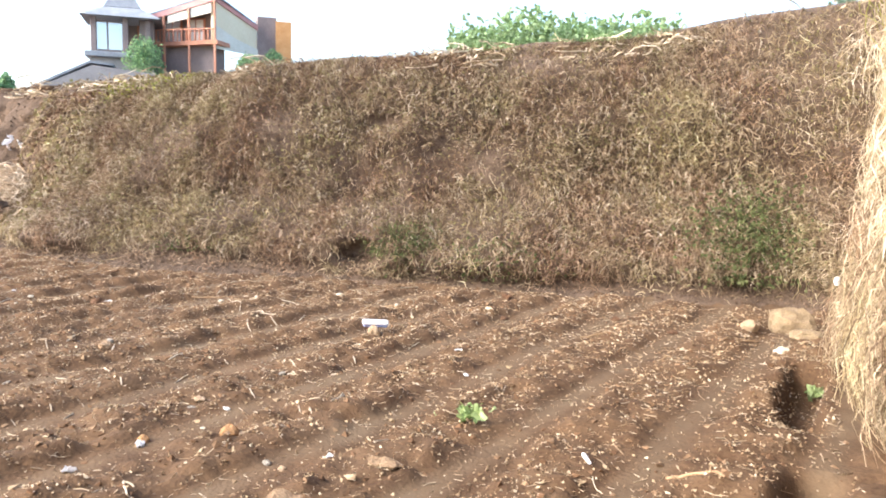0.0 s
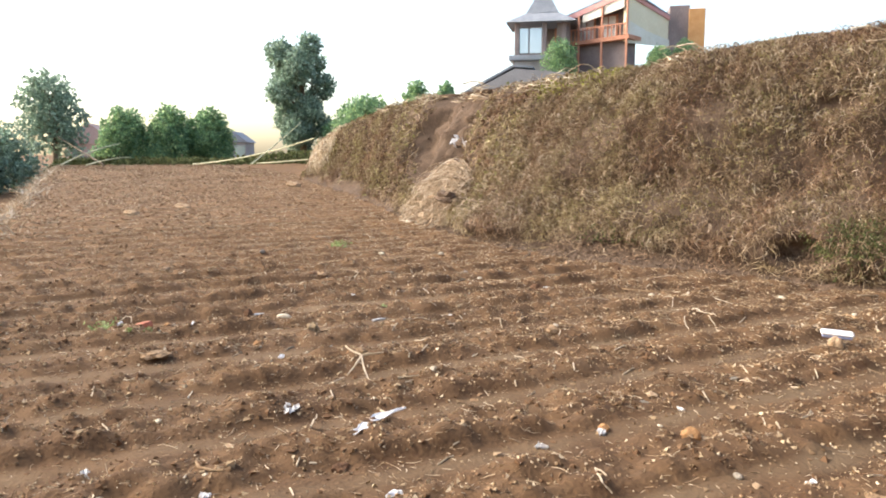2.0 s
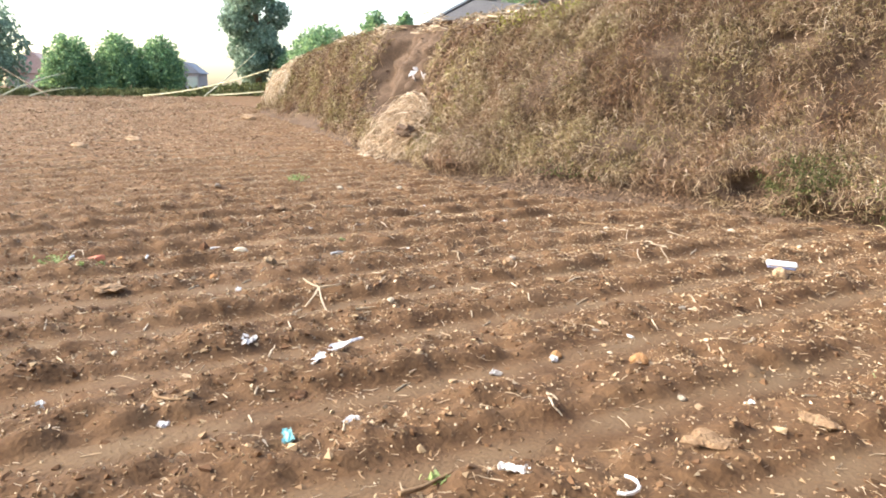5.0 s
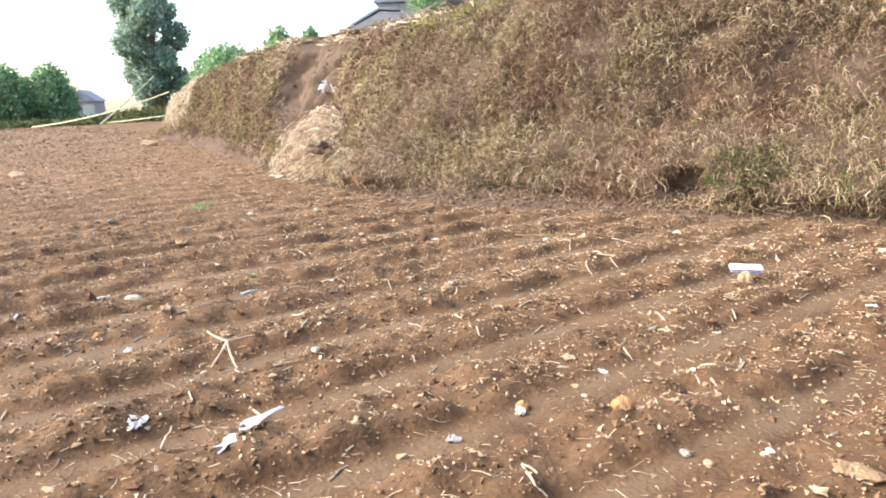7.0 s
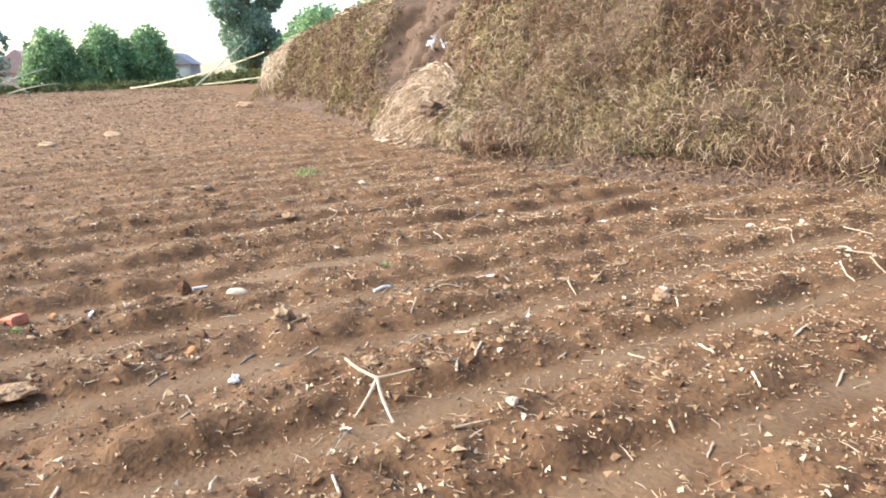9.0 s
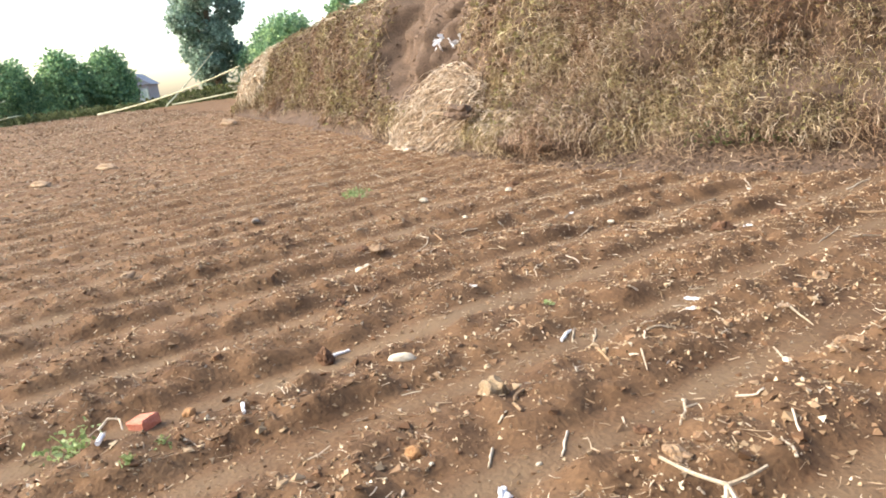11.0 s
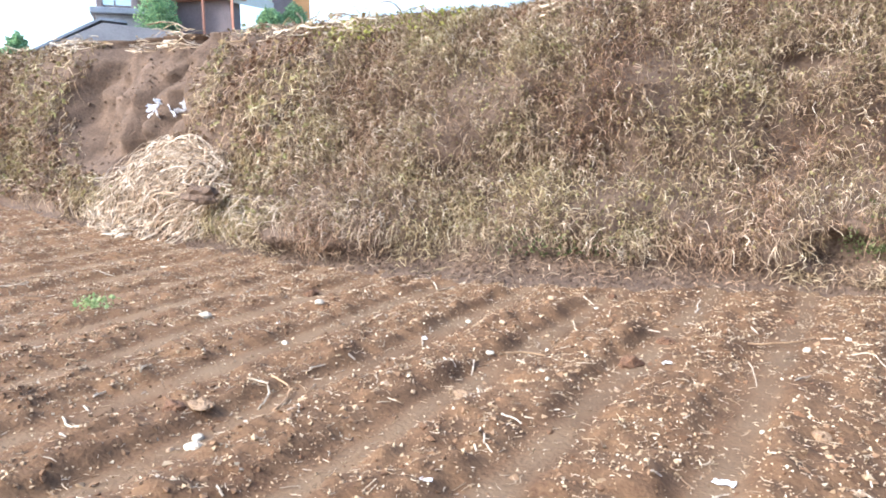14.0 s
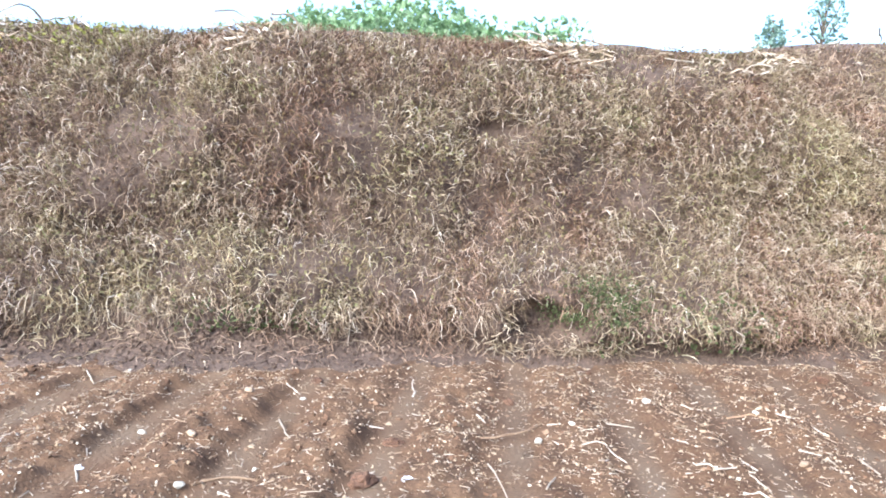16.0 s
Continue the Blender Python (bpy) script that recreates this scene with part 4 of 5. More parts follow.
star = top_thing("forked_branch", -2.93, 2.79, "pale four-armed branch standing on two of its arms", "branch")
star.location.z = 0.085
for i, (x, y, z) in enumerate(((-3.15, 2.78, 0.105), (-2.88, 2.94, 0.095), (-2.90, 2.66, None), (-2.77, 2.75, None))):
    q = Vector((x, y, max(G(x, y) + 0.004, -0.03) if z is None else z)) - star.location
    side = Vector((-q.y, q.x, 0)) * 0.05
    part("arm", tube([q * t + side * math.sin(3.1 * t) * (-1) ** i for t in (0, 0.2, 0.45, 0.7, 0.88, 1)], 0.0078, 0.0052, 6, 0.15, 3 + i), STICK, star)

# curved white offcut, seen as a horseshoe
hs = part("bent_offcut", tube([(0.0 + 0.07 * math.sin(a), 2.43 + 0.07 * math.cos(a), G(0.05, 2.43) + 0.012) for a in np.linspace(-0.4, 2.6, 8)], 0.0068, 0.008), WHITE)
tagged(hs, "curved white plastic offcut on tilled earth", "offcut")
hs = part("bent_offcut", tube([(1.03 + 0.01 * k, 4.16 - 0.02 * k, G(1.03, 4.1) + 0.012 + 0.002 * k) for k in range(7)], 0.012, 0.009), WHITE)
tagged(hs, "short white plastic offcut on tilled earth", "offcut")
pipe = top_thing("plastic_tube", -5.05, 1.64, "split white plastic tube with a curled strip", "tube")
part("tube", tube([(-0.02, 0.02, 0.014), (0.04, -0.02, 0.012)], 0.012, 0.011, 8), WHITE, pipe)
part("strip", tube([(-0.07, 0.02, 0.02), (-0.08, 0.07, 0.05), (-0.03, 0.10, 0.05), (0.02, 0.09, 0.02)], 0.006, 0.004), STICK, pipe, "curled dry strip")


def crumpled(name, x, y, sx, sy, material, label, seed, category="litter", turn=0.0, h=0.03):
    """A creased thin sheet lying loosely on the ground."""
    bm = bmesh.new()
    bmesh.ops.create_grid(bm, x_segments=18, y_segments=7, size=0.5)
    for v in bm.verts:
        q = v.co.copy()
        k = noise.noise(Vector((q.x * 4 + seed, q.y * 4, 0)))
        edge = 1 - 0.9 * abs(noise.noise(Vector((q.x * 5, seed * 2.3, 1)))) - 0.35 * abs(2 * q.x) ** 3
        v.co = Vector((q.x * sx, q.y * sy * edge + 0.25 * sy * math.sin(5 * q.x + seed), 0.35 * h + 0.8 * h * k))
    bmesh.ops.solidify(bm, geom=bm.faces[:], thickness=0.004)
    ob = part(name, bm, material)
    ob.location, ob.rotation_euler = (x, y, G(x, y) + 0.004), (0, 0, turn)
    return tagged(ob, label, category)


crumpled("plastic_strip", -1.84, 2.28, 0.50, 0.085, WHITE, "torn white plastic strip lying across a furrow", 1, turn=1.95, h=0.016)
crumpled("paper_scrap", -2.38, 2.01, 0.13, 0.10, SCRAP, "crumpled white paper scrap on tilled earth", 2, h=0.035)
crumpled("paper_scrap", -0.29, 2.17, 0.12, 0.07, SCRAP, "crumpled white paper scrap on tilled earth", 3, h=0.028, turn=1.0)
crumpled("paper_scrap", -2.12, 0.88, 0.13, 0.07, SCRAP, "crumpled white paper scrap on tilled earth", 4, h=0.028)
crumpled("paper_scrap", -1.19, 2.89, 0.06, 0.06, SCRAP, "small square white scrap on tilled earth", 5)
crumpled("plastic_scrap", -1.15, 1.66, 0.12, 0.06, CYAN, "crumpled cyan plastic scrap on tilled earth", 6, h=0.028, turn=2.4)
crumpled("plastic_scrap", -1.13, 1.96, 0.08, 0.05, WHITE, "small white and blue plastic scrap", 7, h=0.024, turn=1.4)
crumpled("plastic_scrap", -1.61, 1.28, 0.06, 0.05, WHITE, "small dirty white plastic scrap", 8, h=0.03)
crumpled("plastic_scrap", -1.15, 3.29, 0.06, 0.06, WHITE, "small white plastic scrap on tilled earth", 9, h=0.03)
crumpled("plastic_scrap", -3.53, 2.45, 0.06, 0.05, WHITE, "small grey-white plastic scrap in a furrow", 10, h=0.03)

for i, (x, y, r) in enumerate([(-1.14, 3.95, 0.032), (-0.13, 3.55, 0.029), (-0.42, 5.85, 0.032), (-0.14, 5.35, 0.026), (-4.41, 5.91, 0.033), (-7.31, 5.95, 0.022), (-5.18, 3.92, 0.027), (-6.13, 6.08, 0.028), (-3.89, 4.26, 0.037), (-4.03, 4.50, 0.045)]):
    crumpled("plastic_scrap", x, y, 2.0 * r, 1.2 * r, WHITE if i % 2 else SCRAP, "small crumpled white scrap on tilled earth", 60 + i, h=0.5 * r, turn=1.7 * i)

tray = top_thing("foam_tray", -1.30, 6.03, "white foam tray on a stone, shade below it painted grey-blue", "tray", sink=0.03)
tray.rotation_euler = (0.12, 0.03, 0.50)
part("rim", block(0.23, 0.095, 0.026, (0, 0, 0.125), 0.012), WHITE, tray)
# thin slab coloured as the shadow under the rim
part("underside", block(0.21, 0.08, 0.022, (0, 0.0, 0.103), 0.008), TRAY_SHADE, tray, "grey-blue slab standing in for shade under the tray")
stone(-1.25, 5.93, 0.055, 0.055, 0.058, STONE_TAN, "tan stone block under a foam tray", 31)

# stones told apart
stone(-4.71, 2.97, 0.070, 0.03, 0.03, STONE_PALE, "smooth oval cream stone on a ridge", 1, turn=0.8, rough=0.12)
stone(-4.06, 2.95, 0.075, 0.06, 0.070, STONE_BROWN, "rugged tan stone standing on a ridge", 2, rough=0.55)
bm = block(0.11, 0.085, 0.055, (0, 0, 0), 0.008)
for v in bm.verts:
    v.co += Vector((0.012 * noise.noise(v.co * 31), 0.014 * noise.noise(v.co * 29 + Vector((3, 1, 2))), 0.012 * noise.noise(v.co * 23))) + Vector((0.22 * v.co.y, 0, 0))
bk = part("brick_fragment", bm, BRICK)
bk.location, bk.rotation_euler = (-5.24, 1.88, G(-5.24, 1.88) - 0.006), (0.12, -0.1, 0.5)
tagged(bk, "broken piece of red brick on tilled earth", "brick")
stone(-3.98, 2.44, 0.036, 0.036, 0.036, STONE_ORANGE, "orange-brown rounded stone on tilled earth", 4)
stone(-5.17, 2.06, 0.036, 0.03, 0.026, STONE_ORANGE, "orange-brown rounded stone on tilled earth", 5)
stone(-0.78, 3.56, 0.055, 0.05, 0.045, STONE_ORANGE, "orange-brown rounded stone on tilled earth", 6)
stone(-1.18, 3.34, 0.035, 0.03, 0.03, STONE_ORANGE, "orange-brown rounded stone on tilled earth", 7)
stone(-5.15, 2.80, 0.05, 0.04, 0.06, CLOD, "dark upright earth clod", 14, "earth_clod", rough=0.5)
for i, (x, y, r) in enumerate([(-4.03, 2.76, 0.016), (-3.85, 2.41, 0.011), (-3.27, 3.96, 0.023), (-3.09, 3.16, 0.012), (-3.40, 2.32, 0.010), (-1.04, 3.64, 0.016), (-7.94, 2.76, 0.063), (-2.61, 1.34, 0.021), (-1.75, 1.33, 0.016), (-5.65, 6.44, 0.032), (-5.56, 5.87, 0.032), (-5.02, 5.32, 0.019), (-4.24, 5.06, 0.017), (-3.87, 5.10, 0.017), (-5.99, 6.63, 0.028), (-5.80, 6.41, 0.021), (-6.47, 4.04, 0.038), (-6.41, 3.93, 0.045), (-6.50, 3.88, 0.021), (-7.00, 5.58, 0.032), (-7.26, 6.47, 0.040), (-5.70, 4.93, 0.020), (-5.12, 7.36, 0.023), (-6.48, 7.88, 0.046), (-5.48, 7.27, 0.034), (-2.60, 7.47, 0.046), (-3.30, 6.90, 0.024), (-1.99, 6.38, 0.033), (-1.81, 7.36, 0.026), (-0.78, 7.42, 0.031)]):
    stone(x, y, r, r * 0.7, r * 0.55, STONE_PALE if i % 3 else STONE_TAN, "small pale stone on tilled earth", 60 + i, turn=i * 1.3, group="pale stones of the field")
for i, (x, y, r) in enumerate([(-2.93, 4.64, 0.033), (-3.57, 6.64, 0.035), (-8.90, 4.40, 0.050), (-3.16, 4.29, 0.030), (-1.29, 4.70, 0.030), (-2.48, 3.09, 0.030), (-1.34, 3.86, 0.030), (-3.57, 2.67, 0.013), (-0.38, 3.38, 0.029), (-7.96, 5.88, 0.053)]):
    stone(x, y, r, r * 0.7, r * 0.55, STONE_PALE if i % 2 else STONE_GREY, "small pale stone on tilled earth", 160 + i, turn=i * 1.1, group="pale stones of the field")
for i, (x, y, r) in enumerate([(-3.17, 2.91, 0.050), (-3.53, 4.49, 0.035), (-3.61, 5.15, 0.061), (-1.36, 3.95, 0.040), (-1.98, 1.53, 0.025), (-3.93, 1.65, 0.104), (-0.28, 3.37, 0.028), (0.18, 3.57, 0.083), (-0.00, 3.02, 0.099), (-4.64, 5.46, 0.024), (-6.65, 4.29, 0.076), (-5.87, 4.91, 0.027), (-6.26, 4.23, 0.023), (-2.88, 4.55, 0.070), (-5.44, 5.05, 0.060), (-3.11, 4.21, 0.063)]):
    stone(x, y, r, r * 0.7, min(r * 0.34, 0.022), CLOD_TAN if r > 0.045 else STONE_TAN, "flat tan clod of pale earth on a ridge", 200 + i, turn=i * 0.9, group="tan clods of the field", rough=0.6)
for i, (x, y, r) in enumerate([(-3.42, 3.09, 0.034), (-1.55, 1.92, 0.048), (-5.06, 7.77, 0.050), (-4.47, 6.54, 0.058), (-4.64, 5.98, 0.084), (-3.63, 7.48, 0.047), (-6.79, 4.23, 0.073), (-2.80, 8.38, 0.031), (-1.70, 8.41, 0.044), (-0.85, 8.14, 0.060), (-0.27, 8.37, 0.049), (-0.60, 7.40, 0.050), (0.40, 7.90, 0.050), (1.00, 7.60, 0.050), (-7.60, 6.90, 0.070), (-5.90, 3.40, 0.050)]):
    stone(x, y, r, r * 0.75, r * 0.55, CLOD, "rough dark brown clod of earth", 40 + i, "earth_clod", turn=i, group="larger clods of the field", rough=0.5)
for x, y, r in ((-16.9, 5.5, 0.22), (-16.0, 4.1, 0.18), (-22.6, 10.9, 0.30)):
    stone(x, y, r, r * 0.6, r * 0.4, STONE_TAN, "large pale stone far out on the field", 90 + int(x), turn=0.5)
# corner of the two banks
stone(2.02, 8.25, 0.24, 0.16, 0.19, STONE_BROWN, "large tan boulder in the corner of the banks", 101, turn=-0.3, rough=0.35)
stone(2.14, 7.80, 0.15, 0.09, 0.06, STONE_BROWN, "flat pale stone beside a boulder", 102, turn=0.2, rough=0.3)
stone(1.66, 7.90, 0.08, 0.07, 0.06, STONE_TAN, "rounded tan stone near the bank", 103)
stone(1.95, 7.3, 0.07, 0.05, 0.05, STONE_PALE, "small white stone near the bank", 104)


def plant(x, y, n, r, size, label, seed, name="seedling"):
    thing = top_thing(name, x, y, label, "plant")
    rnd = np.random.default_rng(seed)
    for k in range(4):
        a = k * 1.6 + seed
        part("stem", tube([(0, 0, 0), (0.4 * r * math.cos(a), 0.4 * r * math.sin(a), 0.5 * r), (0.8 * r * math.cos(a), 0.8 * r * math.sin(a), 0.7 * r)], 0.004, 0.002, 5), GREEN_STEM, thing)
    q = rnd.normal(size=(n, 3)) * np.array([r * 0.5, r * 0.5, r * 0.14]) + np.array([0, 0, r * 0.4])
    q[:, 2] = np.maximum(q[:, 2], 0.012)
    blades("leaves", q, size * (0.6 + 0.7 * rnd.random(n)), FRESH, parent=thing)
    return thing


GREEN_STEM = surface("green_stem", (0.14, 0.20, 0.05), (0.25, 0.32, 0.10), 10, 60, 0.7, 0.1)
FRESH = scatter_mat("seedling_leaves", [(0, (0.24, 0.34, 0.13)), (1, (0.48, 0.58, 0.28))], 0.55, 0.3)
plant(0.28, 4.41, 34, 0.12, 0.045, "small bright green seedling on a ridge", 1)
plant(-5.22, 1.56, 90, 0.13, 0.023, "low grey-green weed clump on a ridge", 2, "weed_clump")
plant(-4.87, 1.83, 14, 0.04, 0.014, "tiny green seedling on tilled earth", 3)
plant(-4.77, 1.66, 16, 0.04, 0.016, "tiny green seedling on tilled earth", 4)
plant(-8.94, 5.70, 90, 0.15, 0.028, "low green weed clump on the field", 5, "weed_clump")
plant(-0.47, 1.93, 16, 0.05, 0.024, "tiny green seedling beside a root", 6)
plant(2.22, 6.62, 22, 0.08, 0.05, "yellow-green weed beside the ditch", 7)
plant(-4.6, 3.95, 12, 0.04, 0.02, "tiny green seedling on tilled earth", 8)

# ---- the straw heap under the scar ----
hx, hy = -11.3, 9.0
hz = float(rise(hx))


def slump(x, y, z):
    """A ball pressed into a heap that peaks to one side and tails off low."""
    k = 1 + 0.20 * vnoise(x * 1.6 + 3, z * 1.6 + y, 71) + 0.12 * vnoise(x * 4.1, z * 4.1 + y, 72)
    h = np.interp(x, [-1, -0.75, -0.25, 0.2, 0.7, 1], [0.10, 0.34, 0.78, 1.0, 1.0, 0.75])
    h = h * np.interp(y, [-1, -0.7, -0.1, 0.3], [0.30, 0.55, 0.92, 1.05])
    flat = np.maximum(z, -0.1)
    flat = np.sign(flat) * np.abs(flat) ** 0.62
    return np.stack([x * 2.15 * k - 0.62, y * 0.95 * k, flat * 1.36 * k * h], -1)


heap_bm = bmesh.new()
bmesh.ops.create_icosphere(heap_bm, subdivisions=4, radius=1)
for v in heap_bm.verts:
    v.co = Vector(slump(*(np.array([q]) for q in v.co))[0])
heap = new("straw_heap")
heap.location, heap.rotation_euler = (hx, hy + 0.80, hz - 0.05), (0, 0, -0.28)
tagged(heap, "heap of bleached straw slumped against the bank", "straw heap")
part("heap_core", heap_bm, BANK_SOIL, heap, "dark earth inside the heap", True)
n = 6200
th, ct = rng.uniform(0, 6.283, n), rng.random(n) ** 0.8
dirv = np.stack([np.cos(th) * np.sqrt(1 - ct * ct), np.sin(th) * np.sqrt(1 - ct * ct), ct], 1)
root = slump(*dirv.T)
lie = rng.normal(size=(n, 3)) * np.array([0.75, 0.5, 0.5]) + np.array([-0.15, -0.4, -1.0]) * (1 - 0.6 * ct[:, None])
lie -= dirv * np.sum(lie * dirv, 1, keepdims=True)       # stalks lie along the heap
lie /= np.linalg.norm(lie, axis=1, keepdims=True)
s = np.linspace(0, 1, 5)[None, :, None]
L = (0.18 + 0.50 * rng.random(n) ** 1.5)[:, None, None]
bend = np.cross(lie, dirv) * rng.normal(0, 0.55, (n, 1))
path = root[:, None] + L * (lie[:, None] * s + bend[:, None] * s * (1 - s)) - dirv[:, None] * 0.10 * s * s + dirv[:, None] * (0.02 + 0.22 * rng.random((n, 1, 1)) ** 2 * 4 * s * (1 - s)) + rng.normal(0, 0.012, (n, 5, 3))
path[:, :, 2] = np.maximum(path[:, :, 2], 0.04)
straw_part = strands("straw", path, 0.007 + 0.008 * rng.random(n) ** 2, HEAPSTRAW, "bleached straw stalks")
del straw_part["kind"]
straw_part.parent = heap
stone(-10.35, 8.72, 0.24, 0.15, 0.12, BANK_SOIL, "dark earth clod stuck in the straw heap", 120, "earth_clod", rough=0.7).location.z = 0.60

# torn plastic caught in the scar
for i in range(9):
    sx = -13.75 + 0.11 * i
    sc = crumpled("plastic_shred", sx, 10.6, 0.20 + 0.08 * (i % 3), 0.10 + 0.03 * (i % 2), WHITE, "torn white plastic shred caught in the scar", 20 + i, h=0.05)
    ii = np.argmin(np.abs(bx - sx))
    jj = np.argmin(np.abs(BZ[ii, :70] - (1.70 + 0.07 * ((i * 5) % 4))))
    sc.location = (BX[ii, jj], BY[ii, jj] - 0.03, BZ[ii, jj] + 0.02)
    sc.rotation_euler = (0.9, 0.8 * math.sin(i * 2.0), 0.5 * i)
ii = np.argmin(np.abs(us - arc[-12] - 0.9))
for jj_h, sx, nm, lab in ((0.44, 0.05, "white_stone", "white stone lodged in the side bank"), (0.16, 0.024, "white_tag", "small white plastic tag in the side bank")):
    jj = int(np.argmin(np.abs(ph - jj_h)))
    q = bank_pts[ii if nm == "white_stone" else ii + 8, jj]
    ob = part(nm, lump(sx, sx * 0.6, sx * (0.8 if nm == "white_stone" else 1.8), 5, 0.25), WHITE)
    ob.location = (q[0] - 0.06, q[1] - 0.02, q[2]) if nm == "white_stone" else (2.33, 7.6, 0.56)
    tagged(ob, lab, "litter")

# ---- far edge of the field: trees, bushes, bamboo ----
def crown(name, centres, n, size, material, parent, squash=1.0):
    """Leaf clumps: many small leaves in uneven balls, thinner inside."""
    pts = []
    for (x, y, z, r) in centres:
        k = int(n * r * r / sum(c[3] ** 2 for c in centres))
        d = rng.normal(size=(k, 3))
        d /= np.linalg.norm(d, axis=1, keepdims=True)
        rad = r * (0.55 + 0.5 * rng.random((k, 1))) * (1 + 0.25 * vnoise(d[:, 0] * 3 + x, d[:, 2] * 3 + y, 71))[:, None]
        pts.append(np.array([x, y, z]) + d * rad * np.array([1, 1, squash]))
    pts = np.concatenate(pts)
    return blades(name, pts, size * (0.6 + 0.8 * rng.random(len(pts))), material, parent=parent)


def tree(name, x, y, z, h, spread_r, n, size, material, label, seed, lean=0.0, bare=0.35):
    thing = new(name)
    thing.location = (x, y, z)
    tagged(thing, label, "tree")
    rnd = random.Random(seed)
    part("trunk", tube([(0, 0, -0.2), (0.05 * h * lean, 0, 0.2 * h), (0.10 * h * lean, 0.02 * h, 0.5 * h), (0.12 * h * lean, 0, 0.85 * h)], 0.032 * h, 0.008 * h, 8, 0.12, seed), BARK, thing, smooth=True)
    cs = []
    for k in range(13):
        t = bare + (1 - bare) * (k + 0.5) / 13
        a = k * 2.4 + seed
        r = spread_r * (0.95 - 0.75 * abs(t - 0.62)) * rnd.uniform(0.55, 0.95)
        c = (0.12 * h * lean * t + math.cos(a) * r * 0.75, math.sin(a) * r * 0.75, t * h * 0.94)
        part("limb", tube([(0.1 * h * lean * t, 0, max(0.15 * h, t * h * 0.72)), (c[0] * 0.6, c[1] * 0.6, t * h * 0.86), c], 0.012 * h, 0.003 * h, 5, 0.1, k), BARK, thing)
        cs.append((*c, spread_r * rnd.uniform(0.30, 0.46)))
    crown("crown", cs, n, size, material, thing)
    return thing


def shrub(name, x, y, z, h, r, n, size, label, seed, material):
    thing = new(name)
    thing.location = (x, y, z)
    tagged(thing, label, "bush")
    rnd = random.Random(seed)
    part("trunk", tube([(0, 0, -0.2), (0.03, 0, 0.4 * h), (0, 0.02, 0.85 * h)], 0.05 * h, 0.012 * h, 7, 0.1, seed), BARK, thing)
    cs = []
    for k in range(15):
        t = (k + 0.5) / 15
        a = k * 2.4 + seed
        rr = r * (1.0 - 0.65 * t ** 2.2)
        cs.append((math.cos(a) * rr * 0.6, math.sin(a) * rr * 0.6, 0.10 * h + 0.78 * h * t, rr * rnd.uniform(0.45, 0.62)))
    crown("crown", cs, n, size, material, thing, 1.15)
    return thing


FAR_Z = 0.95
tree("broadleaf_tree", -43.3, 20.75, FAR_Z, 8.1, 2.45, 11000, 0.17, TREELEAF, "tall broadleaf tree with a dense crown, its green paled for haze", 3, -0.4, 0.16)
for i, (x, y, h, r) in enumerate(((-44.6, 10.15, 3.7, 1.5), (-44.0, 12.5, 3.8, 1.6), (-43.6, 14.75, 3.8, 1.5))):
    shrub("round_bush", x, y, FAR_Z - 0.2, h, r, 8000, 0.12, "dense rounded green bush behind the field edge", i + 2, BUSHLEAF)
tree("drooping_tree", -42.0, 6.1, FAR_Z - 0.4, 4.8, 2.0, 2600, 0.17, TREELEAF, "slender tree with drooping leaves, their green paled for haze", 8, 0.5, 0.30)
for i, (x, y, h, r) in enumerate(((-39.5, 3.3, 3.6, 2.1), (-38.5, 0.8, 4.2, 2.4), (-37, -2.5, 4.5, 2.6))):
    shrub("hedge_bush", x, y, FAR_Z - 1.5, h, r, 3200, 0.17, "dark dense green hedge beyond the field border", i + 12, TREELEAF)
for i, (x, y, z, h, r) in enumerate(((-35.4, 21.1, 2.6, 2.2, 1.5), (-33.7, 23.2, 3.2, 2.6, 0.9), (-37.6, 21.4, 2.4, 2.2, 1.3), (-35.3, 26.3, 3.6, 2.4, 0.7), (-41.5, 22.4, 1.7, 2.0, 1.5))):
    shrub("slope_bush", x, y, z, h, r, 2200, 0.14, "green bush on the slope behind the bank", i + 22, BUSHLEAF)
# low growth and brush along the far field edge
n = 5000
qx, qy = -39.5 + rng.normal(0, 0.8, n), rng.uniform(4.8, 20, n)
qz = np.asarray(land(qx, qy, False)) + rng.random(n) ** 2 * (0.30 + 0.45 * np.clip((qy - 15) / 3, 0, 1))
blades("edge_brush", np.stack([qx, qy, qz], 1), 0.10 + 0.10 * rng.random(n), GREEN, "low green brush along the far field edge", "brush")


n = 2600
qx = rng.uniform(-36, -12.5, n)
qy = 1.35 - 0.18 * (qx + 14.8) + rng.normal(-0.25, 0.30, n)
q = np.stack([qx, qy, land(qx, qy, False)], 1)
s = np.linspace(0, 1, 4)[None, :, None]
lie = np.stack([rng.normal(0, 0.5, n), rng.normal(0, 0.5, n), 0.55 + 0.5 * rng.random(n)], 1)
path = q[:, None] + (0.16 + 0.30 * rng.random((n, 1, 1))) * (lie[:, None] * s - np.array([0, 0, 0.45]) * s * s)
strands("border_grass", path, 0.006 + 0.006 * rng.random(n), PALE, "pale dry grass along the field border", "grass", ribbon=True)


